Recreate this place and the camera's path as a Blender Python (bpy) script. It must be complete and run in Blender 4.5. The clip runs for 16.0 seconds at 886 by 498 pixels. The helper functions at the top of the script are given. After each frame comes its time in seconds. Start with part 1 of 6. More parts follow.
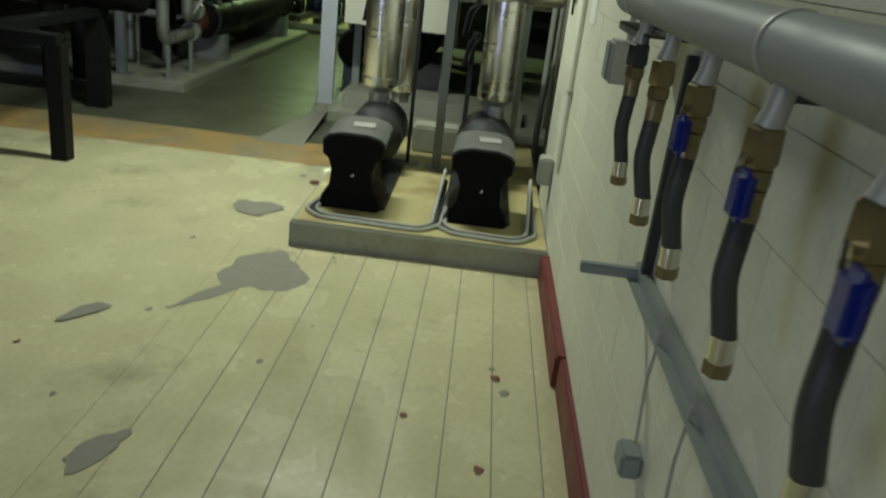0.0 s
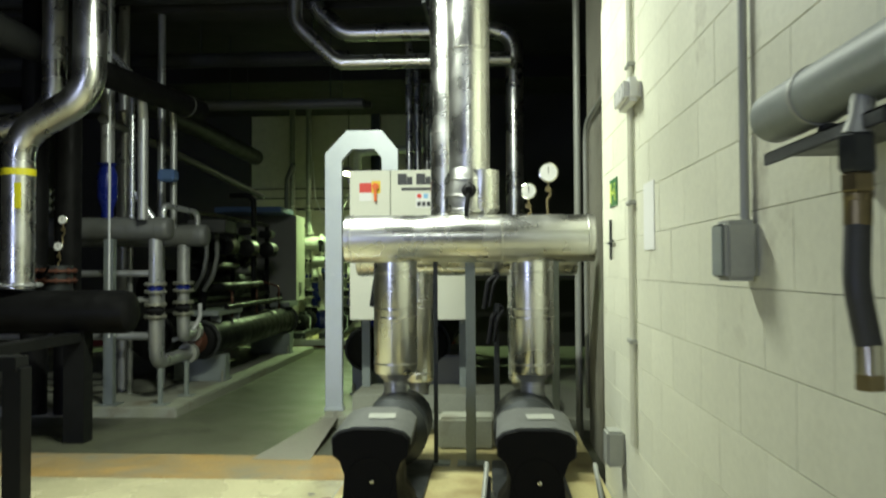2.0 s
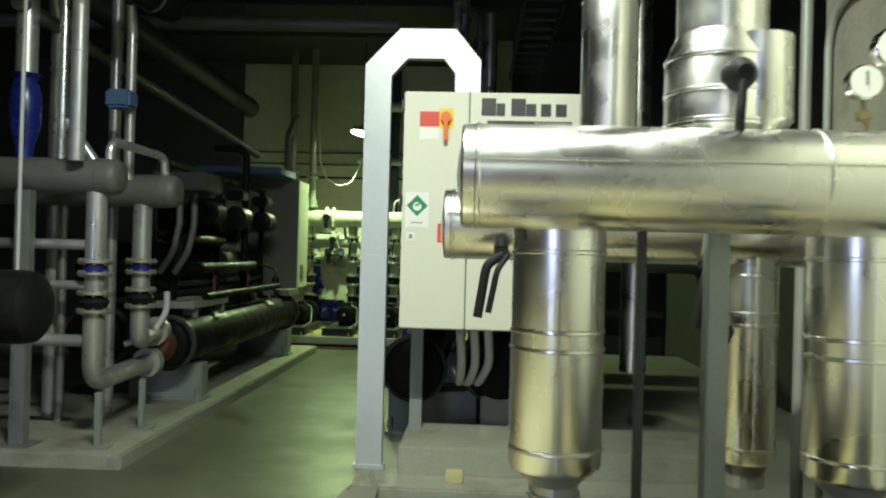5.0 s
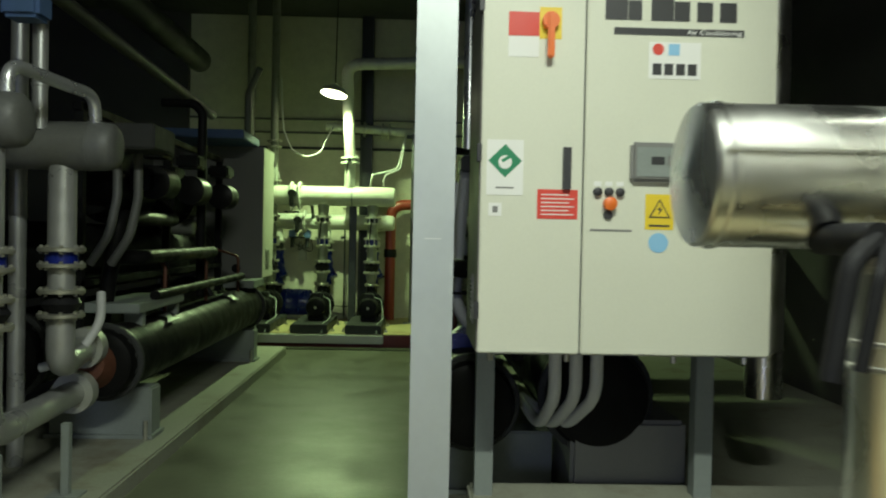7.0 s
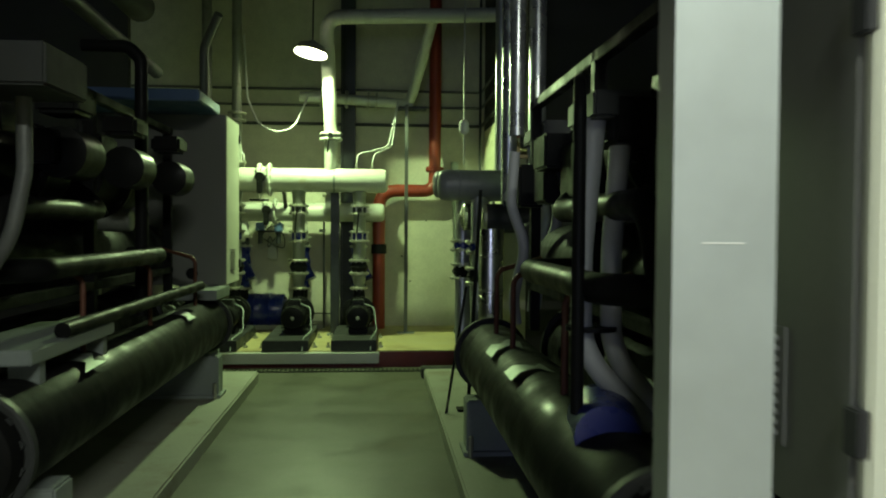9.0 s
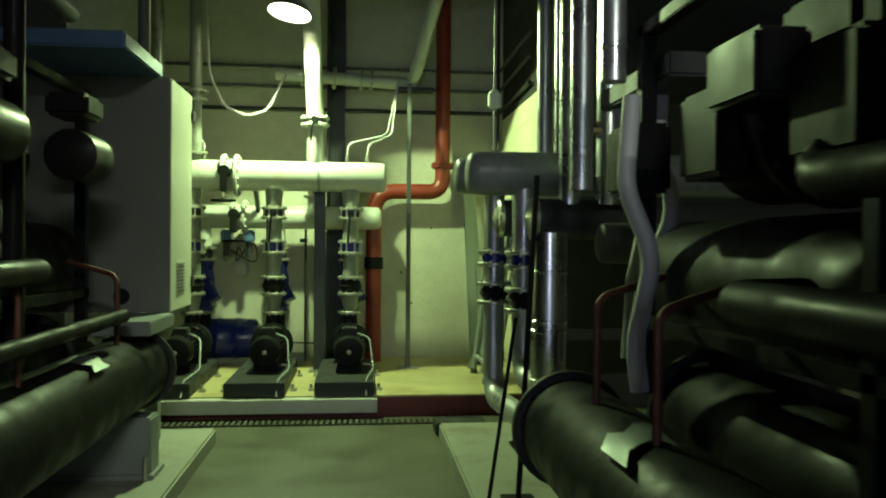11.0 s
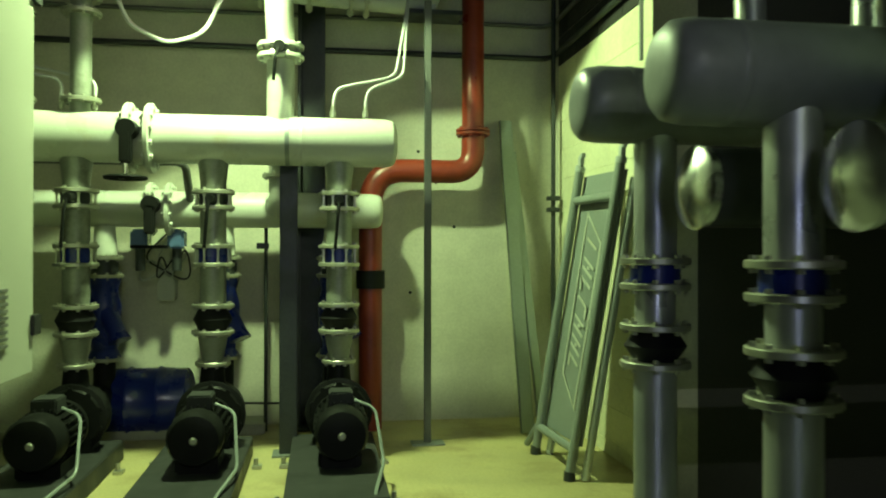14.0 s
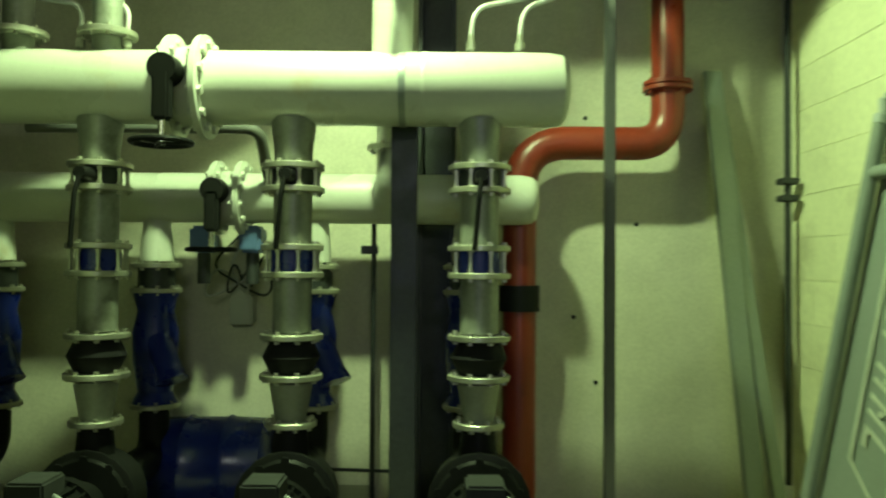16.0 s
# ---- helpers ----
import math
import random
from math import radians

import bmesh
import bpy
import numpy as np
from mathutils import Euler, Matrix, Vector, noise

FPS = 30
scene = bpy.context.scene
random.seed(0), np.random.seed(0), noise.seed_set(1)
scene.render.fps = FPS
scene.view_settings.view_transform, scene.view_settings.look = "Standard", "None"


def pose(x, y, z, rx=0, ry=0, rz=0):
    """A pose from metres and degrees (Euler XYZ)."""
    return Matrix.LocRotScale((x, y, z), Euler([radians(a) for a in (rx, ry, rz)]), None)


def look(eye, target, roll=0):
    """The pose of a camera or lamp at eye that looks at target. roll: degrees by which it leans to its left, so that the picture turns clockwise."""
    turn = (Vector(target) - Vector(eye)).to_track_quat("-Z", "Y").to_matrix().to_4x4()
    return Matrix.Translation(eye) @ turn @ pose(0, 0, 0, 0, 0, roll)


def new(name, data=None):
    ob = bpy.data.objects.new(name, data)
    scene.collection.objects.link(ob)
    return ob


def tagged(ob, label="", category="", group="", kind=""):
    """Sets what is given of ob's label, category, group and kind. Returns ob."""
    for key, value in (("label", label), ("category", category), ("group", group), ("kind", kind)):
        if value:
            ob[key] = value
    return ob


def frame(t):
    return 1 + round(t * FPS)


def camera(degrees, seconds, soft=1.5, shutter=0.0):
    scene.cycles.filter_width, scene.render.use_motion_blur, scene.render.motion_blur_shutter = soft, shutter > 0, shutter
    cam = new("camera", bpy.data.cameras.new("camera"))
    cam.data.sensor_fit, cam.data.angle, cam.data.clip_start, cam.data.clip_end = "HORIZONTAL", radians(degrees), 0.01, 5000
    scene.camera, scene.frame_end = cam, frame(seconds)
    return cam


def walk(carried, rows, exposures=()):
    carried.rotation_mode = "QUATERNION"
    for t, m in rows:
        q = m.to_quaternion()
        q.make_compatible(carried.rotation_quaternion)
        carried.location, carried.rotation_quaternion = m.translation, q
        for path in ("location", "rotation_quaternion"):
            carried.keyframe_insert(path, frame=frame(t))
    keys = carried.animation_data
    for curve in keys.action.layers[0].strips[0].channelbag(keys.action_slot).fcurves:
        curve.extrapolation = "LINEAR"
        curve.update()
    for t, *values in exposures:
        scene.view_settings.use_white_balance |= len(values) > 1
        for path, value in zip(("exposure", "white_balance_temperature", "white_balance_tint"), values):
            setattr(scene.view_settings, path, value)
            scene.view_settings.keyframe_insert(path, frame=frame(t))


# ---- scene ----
cam = camera(58.6, 16.0, soft=2.0, shutter=0.5)
PATH = [
    (0, (0.126, -0.064, 1.822), (0.082, 1.804, 1.108), 6.8),
    (0.5, (0.109, 0.145, 1.659), (0.048, 2.07, 1.119), 5.3),
    (1, (0.114, 0.407, 1.569), (0.016, 2.368, 1.188), 2.4),
    (1.5, (0.072, 0.602, 1.5), (-0.051, 2.592, 1.337), 0.5),
    (2, (-0.018, 0.842, 1.456), (-0.139, 2.837, 1.505), -0.3),
    (2.5, (-0.08, 1.233, 1.4), (-0.211, 3.225, 1.513), 0.3),
    (3, (-0.159, 1.709, 1.366), (-0.304, 3.701, 1.461), 1.1),
    (3.5, (-0.28, 2.138, 1.376), (-0.425, 4.132, 1.446), 1.3),
    (4, (-0.45, 2.713, 1.386), (-0.598, 4.708, 1.434), 1.3),
    (4.5, (-0.695, 3.147, 1.383), (-0.81, 5.144, 1.422), 1.7),
    (5, (-0.892, 3.568, 1.412), (-0.982, 5.567, 1.428), 1.5),
    (5.2, (-0.935, 3.761, 1.423), (-1.028, 5.759, 1.427), 1.1),
    (7.3, (-1.704, 5.508, 1.407), (-1.612, 7.506, 1.364), 1.0),
    (7.5, (-1.778, 5.656, 1.415), (-1.666, 7.653, 1.362), 0.8),
    (8, (-1.907, 6.019, 1.407), (-1.763, 8.013, 1.352), 0.5),
    (8.5, (-1.992, 6.635, 1.41), (-1.835, 8.628, 1.354), 0.6),
    (9, (-2.046, 7.224, 1.423), (-1.879, 9.216, 1.37), 0.4),
    (9.5, (-2.03, 7.659, 1.433), (-1.867, 9.652, 1.387), 0.4),
    (11.8, (-2.278, 9.827, 1.334), (-2.025, 11.811, 1.328), 0.4),
    (12, (-2.301, 9.996, 1.342), (-2.038, 11.979, 1.33), 0.4),
    (12.5, (-2.336, 10.454, 1.334), (-2.051, 12.434, 1.325), 0.6),
    (13, (-2.326, 10.949, 1.336), (-2.032, 12.928, 1.329), 0.3),
    (13.5, (-2.322, 11.385, 1.339), (-2.019, 13.362, 1.338), 0.2),
    (14, (-2.347, 11.826, 1.336), (-2.041, 13.802, 1.346), 0.1),
    (14.5, (-2.329, 12.297, 1.339), (-2.06, 14.279, 1.354), -0.1),
    (15, (-2.327, 12.699, 1.363), (-2.107, 14.687, 1.372), 0.2),
    (15.5, (-2.36, 13.042, 1.309), (-2.19, 15.034, 1.35), 0.2),
    (16, (-2.386, 13.405, 1.3), (-2.381, 15.405, 1.347), 0.4),
]
EXPOSURES = [(0.0, -0.76), (0.6, -0.45), (1.0, -0.28), (2.0, -0.16), (3.0, -0.06), (4.5, 0.0), (7.3, -0.38), (8.6, -0.36), (9.6, -0.05), (12.0, 0.15), (14.0, 0.05), (16.0, -0.1)]
walk(cam, [(t, look(eye, target, roll)) for t, eye, target, roll in PATH], EXPOSURES)

# ---- light ----
world = bpy.data.worlds.new("plant_room")
scene.world = world
world.use_nodes = True
world.node_tree.nodes["Background"].inputs[0].default_value = (0.8, 1.0, 0.8, 1)
world.node_tree.nodes["Background"].inputs[1].default_value = 0.0015


def area_lamp(name, eye, target, sx, sy, watts, colour):
    data = bpy.data.lights.new(name, "AREA")
    data.shape, data.size, data.size_y, data.energy, data.color = "RECTANGLE", sx, sy, watts, colour
    ob = new(name, data)
    ob.matrix_world = look(eye, target)
    return ob


# tube light above the circulators, a weaker one behind the start of the walk, and the pendant lamp over the far pumps
area_lamp("tube_light", (-1.2, 5.5, 3.95), (-1.2, 5.5, 0.0), 1.4, 0.12, 242, (0.91, 1.0, 0.86))
area_lamp("tube_light_entrance", (-1.2, -1.5, 3.95), (-1.2, -0.5, 0.0), 1.4, 0.12, 45, (0.91, 1.0, 0.92))
# daylight through the entrance behind the start of the walk
area_lamp("entrance_daylight", (-4.6, -3.9, 1.5), (-3.6, 6.0, 1.5), 1.6, 2.2, 125, (0.56, 0.64, 1.0))
pend = bpy.data.lights.new("pendant_bulb", "SPOT")
pend.energy, pend.color, pend.shadow_soft_size, pend.spot_size, pend.spot_blend = 500, (0.69, 1.0, 0.45), 0.07, radians(132), 0.06
bulb = new("pendant_bulb", pend)
bulb.matrix_world = look((-2.745, 15.79, 3.25), (-1.93, 15.2, 0.0))


# ---- materials ----
def material(name, colour, rough=0.5, metal=0.0, grain=0.0, scale=8.0, stain=None, amount=0.0, bump=0.0, fine=60.0, spread=0.0, coat=0.0, rspread=0.12):
    """A painted, metal or mineral surface: base colour varied at two scales, blotches of a stain colour, fine relief."""
    mat = bpy.data.materials.new(name)
    mat.use_nodes = True
    t = mat.node_tree
    n, link = t.nodes, t.links.new
    b = n["Principled BSDF"]
    b.inputs["Metallic"].default_value = metal
    b.inputs["Coat Weight"].default_value = coat
    geo = n.new("ShaderNodeNewGeometry")
    big = n.new("ShaderNodeTexNoise")
    big.inputs["Scale"].default_value, big.inputs["Detail"].default_value = scale, 6
    small = n.new("ShaderNodeTexNoise")
    small.inputs["Scale"].default_value, small.inputs["Detail"].default_value = fine, 4
    link(geo.outputs["Position"], big.inputs["Vector"])
    link(geo.outputs["Position"], small.inputs["Vector"])
    mix = n.new("ShaderNodeMix")
    mix.data_type, mix.blend_type = "RGBA", "MULTIPLY"
    mix.inputs[0].default_value = 1.0
    mix.inputs[6].default_value = (*colour, 1)
    ramp = n.new("ShaderNodeMapRange")
    ramp.inputs["From Min"].default_value, ramp.inputs["From Max"].default_value = 0.25, 0.75
    ramp.inputs["To Min"].default_value, ramp.inputs["To Max"].default_value = 1 - grain, 1 + grain * 0.6
    add = n.new("ShaderNodeMath")
    add.operation = "MULTIPLY_ADD"
    add.inputs[1].default_value = 0.5
    link(small.outputs["Fac"], add.inputs[0])
    half = n.new("ShaderNodeMath")
    half.operation = "MULTIPLY"
    half.inputs[1].default_value = 0.5
    link(big.outputs["Fac"], half.inputs[0])
    link(half.outputs[0], add.inputs[2])
    link(add.outputs[0], ramp.inputs["Value"])
    link(ramp.outputs[0], mix.inputs[7])
    out = mix.outputs[2]
    if spread:
        info = n.new("ShaderNodeObjectInfo")
        vary = n.new("ShaderNodeMapRange")
        vary.inputs["To Min"].default_value, vary.inputs["To Max"].default_value = 1 - spread, 1 + spread
        link(info.outputs["Random"], vary.inputs["Value"])
        m2 = n.new("ShaderNodeMix")
        m2.data_type, m2.blend_type = "RGBA", "MULTIPLY"
        m2.inputs[0].default_value = 1.0
        link(out, m2.inputs[6])
        link(vary.outputs[0], m2.inputs[7])
        out = m2.outputs[2]
    if stain:
        spots = n.new("ShaderNodeTexNoise")
        spots.inputs["Scale"].default_value, spots.inputs["Detail"].default_value = scale * 0.6, 8
        spots.inputs["Roughness"].default_value = 0.65
        link(geo.outputs["Position"], spots.inputs["Vector"])
        cut = n.new("ShaderNodeMapRange")
        cut.inputs["From Min"].default_value, cut.inputs["From Max"].default_value = 0.62 - amount * 0.25, 0.72
        link(spots.outputs["Fac"], cut.inputs["Value"])
        m3 = n.new("ShaderNodeMix")
        m3.data_type = "RGBA"
        link(cut.outputs[0], m3.inputs[0])
        link(out, m3.inputs[6])
        m3.inputs[7].default_value = (*stain, 1)
        out = m3.outputs[2]
    link(out, b.inputs["Base Color"])
    rr = n.new("ShaderNodeMapRange")
    rr.inputs["From Min"].default_value, rr.inputs["From Max"].default_value = 0.3, 0.7
    rr.inputs["To Min"].default_value, rr.inputs["To Max"].default_value = max(0.03, rough - rspread), min(1, rough + rspread)
    link(big.outputs["Fac"], rr.inputs["Value"])
    link(rr.outputs[0], b.inputs["Roughness"])
    if bump:
        bp = n.new("ShaderNodeBump")
        bp.inputs["Strength"].default_value, bp.inputs["Distance"].default_value = 0.6, bump
        link(add.outputs[0], bp.inputs["Height"])
        link(bp.outputs[0], b.inputs["Normal"])
    return mat


def glow(name, colour, power):
    mat = bpy.data.materials.new(name)
    mat.use_nodes = True
    b = mat.node_tree.nodes["Principled BSDF"]
    b.inputs["Base Color"].default_value = (*colour, 1)
    b.inputs["Emission Color"].default_value = (*colour, 1)
    b.inputs["Emission Strength"].default_value = power
    return mat


CREAM = material("cream_wall_paint", (0.70, 0.70, 0.55), 0.6, grain=0.12, scale=2.5, stain=(0.36, 0.33, 0.24), amount=0.1, bump=0.004, fine=45, spread=0.04)
CREAMF = material("stained_far_wall_paint", (0.74, 0.735, 0.50), 0.6, grain=0.2, scale=1.7, stain=(0.33, 0.31, 0.19), amount=0.3, bump=0.004, fine=40, spread=0.03)
MORTAR = material("painted_mortar", (0.54, 0.53, 0.42), 0.8, grain=0.2, scale=9, bump=0.003)
# unpainted block, its colour blackened for the shade above the pendant's cut-off
BARESHADE = material("shade_dark_bare_block", (0.032, 0.031, 0.028), 0.85, grain=0.25, scale=5, bump=0.005, fine=70, spread=0.12)
# dusty walls far from the lamps: their shade is put into this near-black colour
SHADEWALL = material("shade_dark_dusty_wall", (0.055, 0.053, 0.047), 0.8, grain=0.25, scale=3, stain=(0.06, 0.056, 0.05), amount=0.3, bump=0.004)
DUSTY = material("dusty_cream_wall", (0.34, 0.33, 0.26), 0.8, grain=0.25, scale=3, stain=(0.18, 0.17, 0.13), amount=0.3, bump=0.004)
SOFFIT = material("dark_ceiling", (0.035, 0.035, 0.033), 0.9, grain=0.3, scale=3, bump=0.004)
FLOORY = material("cream_floor_paint", (0.58, 0.54, 0.33), 0.24, grain=0.16, scale=2.2, stain=(0.34, 0.31, 0.20), amount=0.25, bump=0.002, fine=35, spread=0.05)
FLOORG = material("grey_green_floor_paint", (0.094, 0.098, 0.064), 0.45, grain=0.22, scale=2.4, stain=(0.07, 0.07, 0.05), amount=0.3, bump=0.003, fine=30)
PATCH = material("bare_concrete_patch", (0.25, 0.24, 0.19), 0.75, grain=0.25, scale=12, bump=0.003)
OCHRE = material("rusty_ochre_strip", (0.40, 0.26, 0.09), 0.6, grain=0.35, scale=3.5, stain=(0.22, 0.21, 0.15), amount=0.9, bump=0.002)
CONCRETE = material("painted_plinth_concrete", (0.32, 0.33, 0.26), 0.6, grain=0.2, scale=4, stain=(0.20, 0.18, 0.12), amount=0.35, bump=0.003)
REDPAINT = material("dark_red_kerb_paint", (0.16, 0.025, 0.02), 0.55, grain=0.3, scale=6, bump=0.002)
YSLAB = material("yellow_slab_paint", (0.52, 0.46, 0.22), 0.42, grain=0.25, scale=3, stain=(0.25, 0.17, 0.07), amount=0.5, bump=0.002)
ALU = material("aluminium_cladding", (0.80, 0.80, 0.76), 0.29, 1.0, grain=0.10, scale=5, bump=0.0016, fine=8, rspread=0.1)
ALUD = material("dull_aluminium", (0.46, 0.47, 0.46), 0.36, 0.6, grain=0.12, scale=6, bump=0.001, fine=12)
GALV = material("galvanised_sheet", (0.52, 0.56, 0.55), 0.42, 0.4, grain=0.05, scale=10, bump=0.0002, fine=30, rspread=0.05)
STRUT = material("galvanised_strut", (0.27, 0.30, 0.28), 0.5, 0.6, grain=0.15, scale=10)
CASING = material("panel_beige_enamel", (0.66, 0.67, 0.55), 0.4, grain=0.05, scale=2, bump=0.0003, fine=120, rspread=0.05)
CASED = material("panel_grey_enamel", (0.20, 0.20, 0.187), 0.45, grain=0.08, scale=3)
BLACKI = material("black_foam_insulation", (0.009, 0.009, 0.0088), 0.48, grain=0.4, scale=6, bump=0.008, fine=14, rspread=0.2)
GREYI = material("dark_grey_lagging", (0.045, 0.047, 0.046), 0.46, grain=0.25, scale=5, bump=0.003, fine=20)
BLACKP = material("black_machine_paint", (0.012, 0.0125, 0.012), 0.42, grain=0.2, scale=8)
GREYDULL = material("dark_grey_box_paint", (0.03, 0.032, 0.03), 0.55, grain=0.15, scale=6)
COWL = material("black_plastic_cowl", (0.006, 0.006, 0.0062), 0.55, grain=0.2, scale=8)
IRON = material("dark_steel", (0.05, 0.055, 0.055), 0.45, 0.5, grain=0.3, scale=9)
GREYD = material("dark_grey_machine_paint", (0.055, 0.06, 0.056), 0.45, grain=0.15, scale=6)
GREYM = material("grey_machine_paint", (0.24, 0.27, 0.25), 0.45, grain=0.12, scale=6)
WHITEP = material("white_pipe_paint", (0.52, 0.54, 0.47), 0.35, grain=0.08, scale=4, stain=(0.45, 0.42, 0.3), amount=0.05, bump=0.001)
AGED = material("aged_pipe_paint", (0.27, 0.285, 0.24), 0.4, 0.25, grain=0.22, scale=7, stain=(0.12, 0.12, 0.09), amount=0.25, bump=0.001)
DULLG = material("dull_grey_pipe", (0.11, 0.114, 0.105), 0.5, grain=0.2, scale=8)
LAGG = material("grey_header_lagging", (0.19, 0.20, 0.20), 0.42, grain=0.2, scale=5, bump=0.003, fine=20)
FLANGE = material("flange_zinc", (0.46, 0.46, 0.38), 0.4, 0.7, grain=0.15, scale=12)
HOSE = material("dusty_black_hose", (0.045, 0.046, 0.042), 0.6, grain=0.25, scale=14, bump=0.001)
RUBBER = material("black_rubber", (0.015, 0.015, 0.016), 0.5, grain=0.1, scale=20)
BLUE = material("blue_enamel", (0.009, 0.019, 0.18), 0.3, grain=0.15, scale=8)
BLUEL = material("faded_blue_sheet", (0.07, 0.13, 0.27), 0.5, grain=0.12, scale=6)
RED = material("red_pipe_paint", (0.23, 0.031, 0.014), 0.38, grain=0.15, scale=5, stain=(0.14, 0.02, 0.01), amount=0.3)
BRASS = material("worn_brass", (0.27, 0.22, 0.115), 0.42, 0.8, grain=0.2, scale=20)
ALUW = material("weathered_aluminium", (0.74, 0.76, 0.76), 0.3, 0.8, grain=0.08, scale=6, bump=0.001, fine=10)
CHROME = material("chromed_ferrule", (0.7, 0.68, 0.6), 0.15, 1.0)
WHITEC = material("pale_hose", (0.52, 0.53, 0.52), 0.5, grain=0.06, scale=10)
CONDUIT = material("grey_conduit", (0.40, 0.41, 0.36), 0.5, 0.3, grain=0.1, scale=10)
LABELW = material("white_label", (0.78, 0.78, 0.74), 0.5)
LABELR = material("red_label", (0.65, 0.06, 0.04), 0.5)
LABELY = material("yellow_label", (0.75, 0.55, 0.03), 0.5)
LABELG = material("green_label", (0.02, 0.22, 0.10), 0.5)
LABELB = material("blue_label", (0.25, 0.5, 0.72), 0.5)
INK = material("dark_print", (0.03, 0.03, 0.032), 0.5)
ORANGE = material("orange_switch", (0.75, 0.16, 0.02), 0.4)
YELBAND = material("yellow_band", (0.72, 0.65, 0.02), 0.45)
RUST = material("rusty_copper", (0.14, 0.055, 0.032), 0.6, 0.3, grain=0.3, scale=20)
GLASS = material("dial_face", (0.80, 0.80, 0.76), 0.25, coat=0.6)
for dull in (BLACKI, BLACKP, GREYI, GREYD, RUBBER, COWL):
    dull.node_tree.nodes["Principled BSDF"].inputs["Specular IOR Level"].default_value = 0.08
LAMPGLOW = glow("lamp_glow", (0.95, 1.0, 0.62), 22.0)
SIGNGREEN = material("exit_sign_green", (0.03, 0.16, 0.04), 0.4)
SIGNYEL = material("exit_sign_yellow", (0.62, 0.72, 0.12), 0.4)

# ---- building helpers ----
ORIGIN = {}


def thing(name, label, category, at=(0, 0, 0), group=""):
    ob = new(name)
    ob.location = at
    ob.empty_display_size = 0.05
    ORIGIN[ob.name] = Vector(at)
    return tagged(ob, label, category, group)


def finish(name, bm, mat, smooth=35):
    bmesh.ops.recalc_face_normals(bm, faces=bm.faces)
    me = bpy.data.meshes.new(name)
    lim = radians(smooth)
    for e in bm.edges:
        e.smooth = len(e.link_faces) == 2 and e.calc_face_angle(0) < lim
    for f in bm.faces:
        f.smooth = True
    bm.to_mesh(me)
    bm.free()
    me.materials.append(mat)
    return me


PIECES = {"flange": "bolt", "shell_flange": "bolt", "motor": "cooling_fin", "tie_bolts": "bolt", "coupling": "bolt"}


def split_off(bm):
    """Takes the small loose shells (bolts, fins) out of bm, each as a bmesh of its own."""
    seen, small = set(), []
    for v in bm.verts:
        if v in seen:
            continue
        shell, todo = [], [v]
        seen.add(v)
        while todo:
            a = todo.pop()
            shell.append(a)
            for e in a.link_edges:
                b = e.other_vert(a)
                if b not in seen:
                    seen.add(b)
                    todo.append(b)
        if len(shell) < 22:
            small.append(shell)
    out = []
    for shell in small:
        piece = bmesh.new()
        twin = {a: piece.verts.new(a.co) for a in shell}
        for f in {f for a in shell for f in a.link_faces}:
            piece.faces.new([twin[a] for a in f.verts])
        out.append(piece)
    keep = len(bm.verts) > sum(len(s) for s in small)
    if keep:
        bmesh.ops.delete(bm, geom=[a for s in small for a in s], context="VERTS")
    return out, keep


def part(name, bm, mat, parent, label="", smooth=35):
    """Links bm, given in the world's places, as one mesh under a thing or a part; bolts and fins become parts of it."""
    if name in PIECES:
        pieces, keep = split_off(bm)
        host = link_part(name, bm, mat, parent, label, smooth) if keep else parent
        for piece in pieces:
            link_part(PIECES[name], piece, mat, host)
        return host
    return link_part(name, bm, mat, parent, label, smooth)


def link_part(name, bm, mat, parent, label="", smooth=35):
    o = ORIGIN[parent.name]
    bmesh.ops.translate(bm, verts=bm.verts, vec=-o)
    ob = new(name, finish(name, bm, mat, smooth))
    ob.parent = parent
    ORIGIN[ob.name] = o
    if label:
        ob["label"] = label
    return ob


def whole(name, bm, mat, label, category="", group="", kind="", smooth=35):
    """One mesh that is a thing by itself."""
    ob = new(name, finish(name, bm, mat, smooth))
    ORIGIN[ob.name] = Vector((0, 0, 0))
    return tagged(ob, label, category, group, kind)


def BM():
    return bmesh.new()


def box(bm, lo, hi, bevel=0.0, m=None):
    g = bmesh.ops.create_cube(bm, size=1.0)
    vs = g["verts"]
    for v in vs:
        v.co = Vector([lo[i] + (v.co[i] + 0.5) * (hi[i] - lo[i]) for i in range(3)])
    if bevel:
        es = list({e for v in vs for e in v.link_edges})
        r = bmesh.ops.bevel(bm, geom=es, offset=bevel, segments=2, affect="EDGES", clamp_overlap=True)
        vs = list({v for f in r["faces"] for v in f.verts} | {v for v in vs if v.is_valid})
    if m is not None:
        bmesh.ops.transform(bm, matrix=m, verts=vs)
    return bm


def frames(pts):
    """Directions along a line of points and a steady side for each."""
    n = len(pts)
    tang = []
    for i in range(n):
        a, b = pts[max(0, i - 1)], pts[min(n - 1, i + 1)]
        tang.append((b - a).normalized())
    up = Vector((0, 0, 1)) if abs(tang[0].z) < 0.9 else Vector((0, 1, 0))
    side = tang[0].cross(up).normalized()
    out = []
    for i in range(n):
        if i:
            side = (side - tang[i] * side.dot(tang[i])).normalized()
        out.append((tang[i], side, tang[i].cross(side).normalized()))
    return out


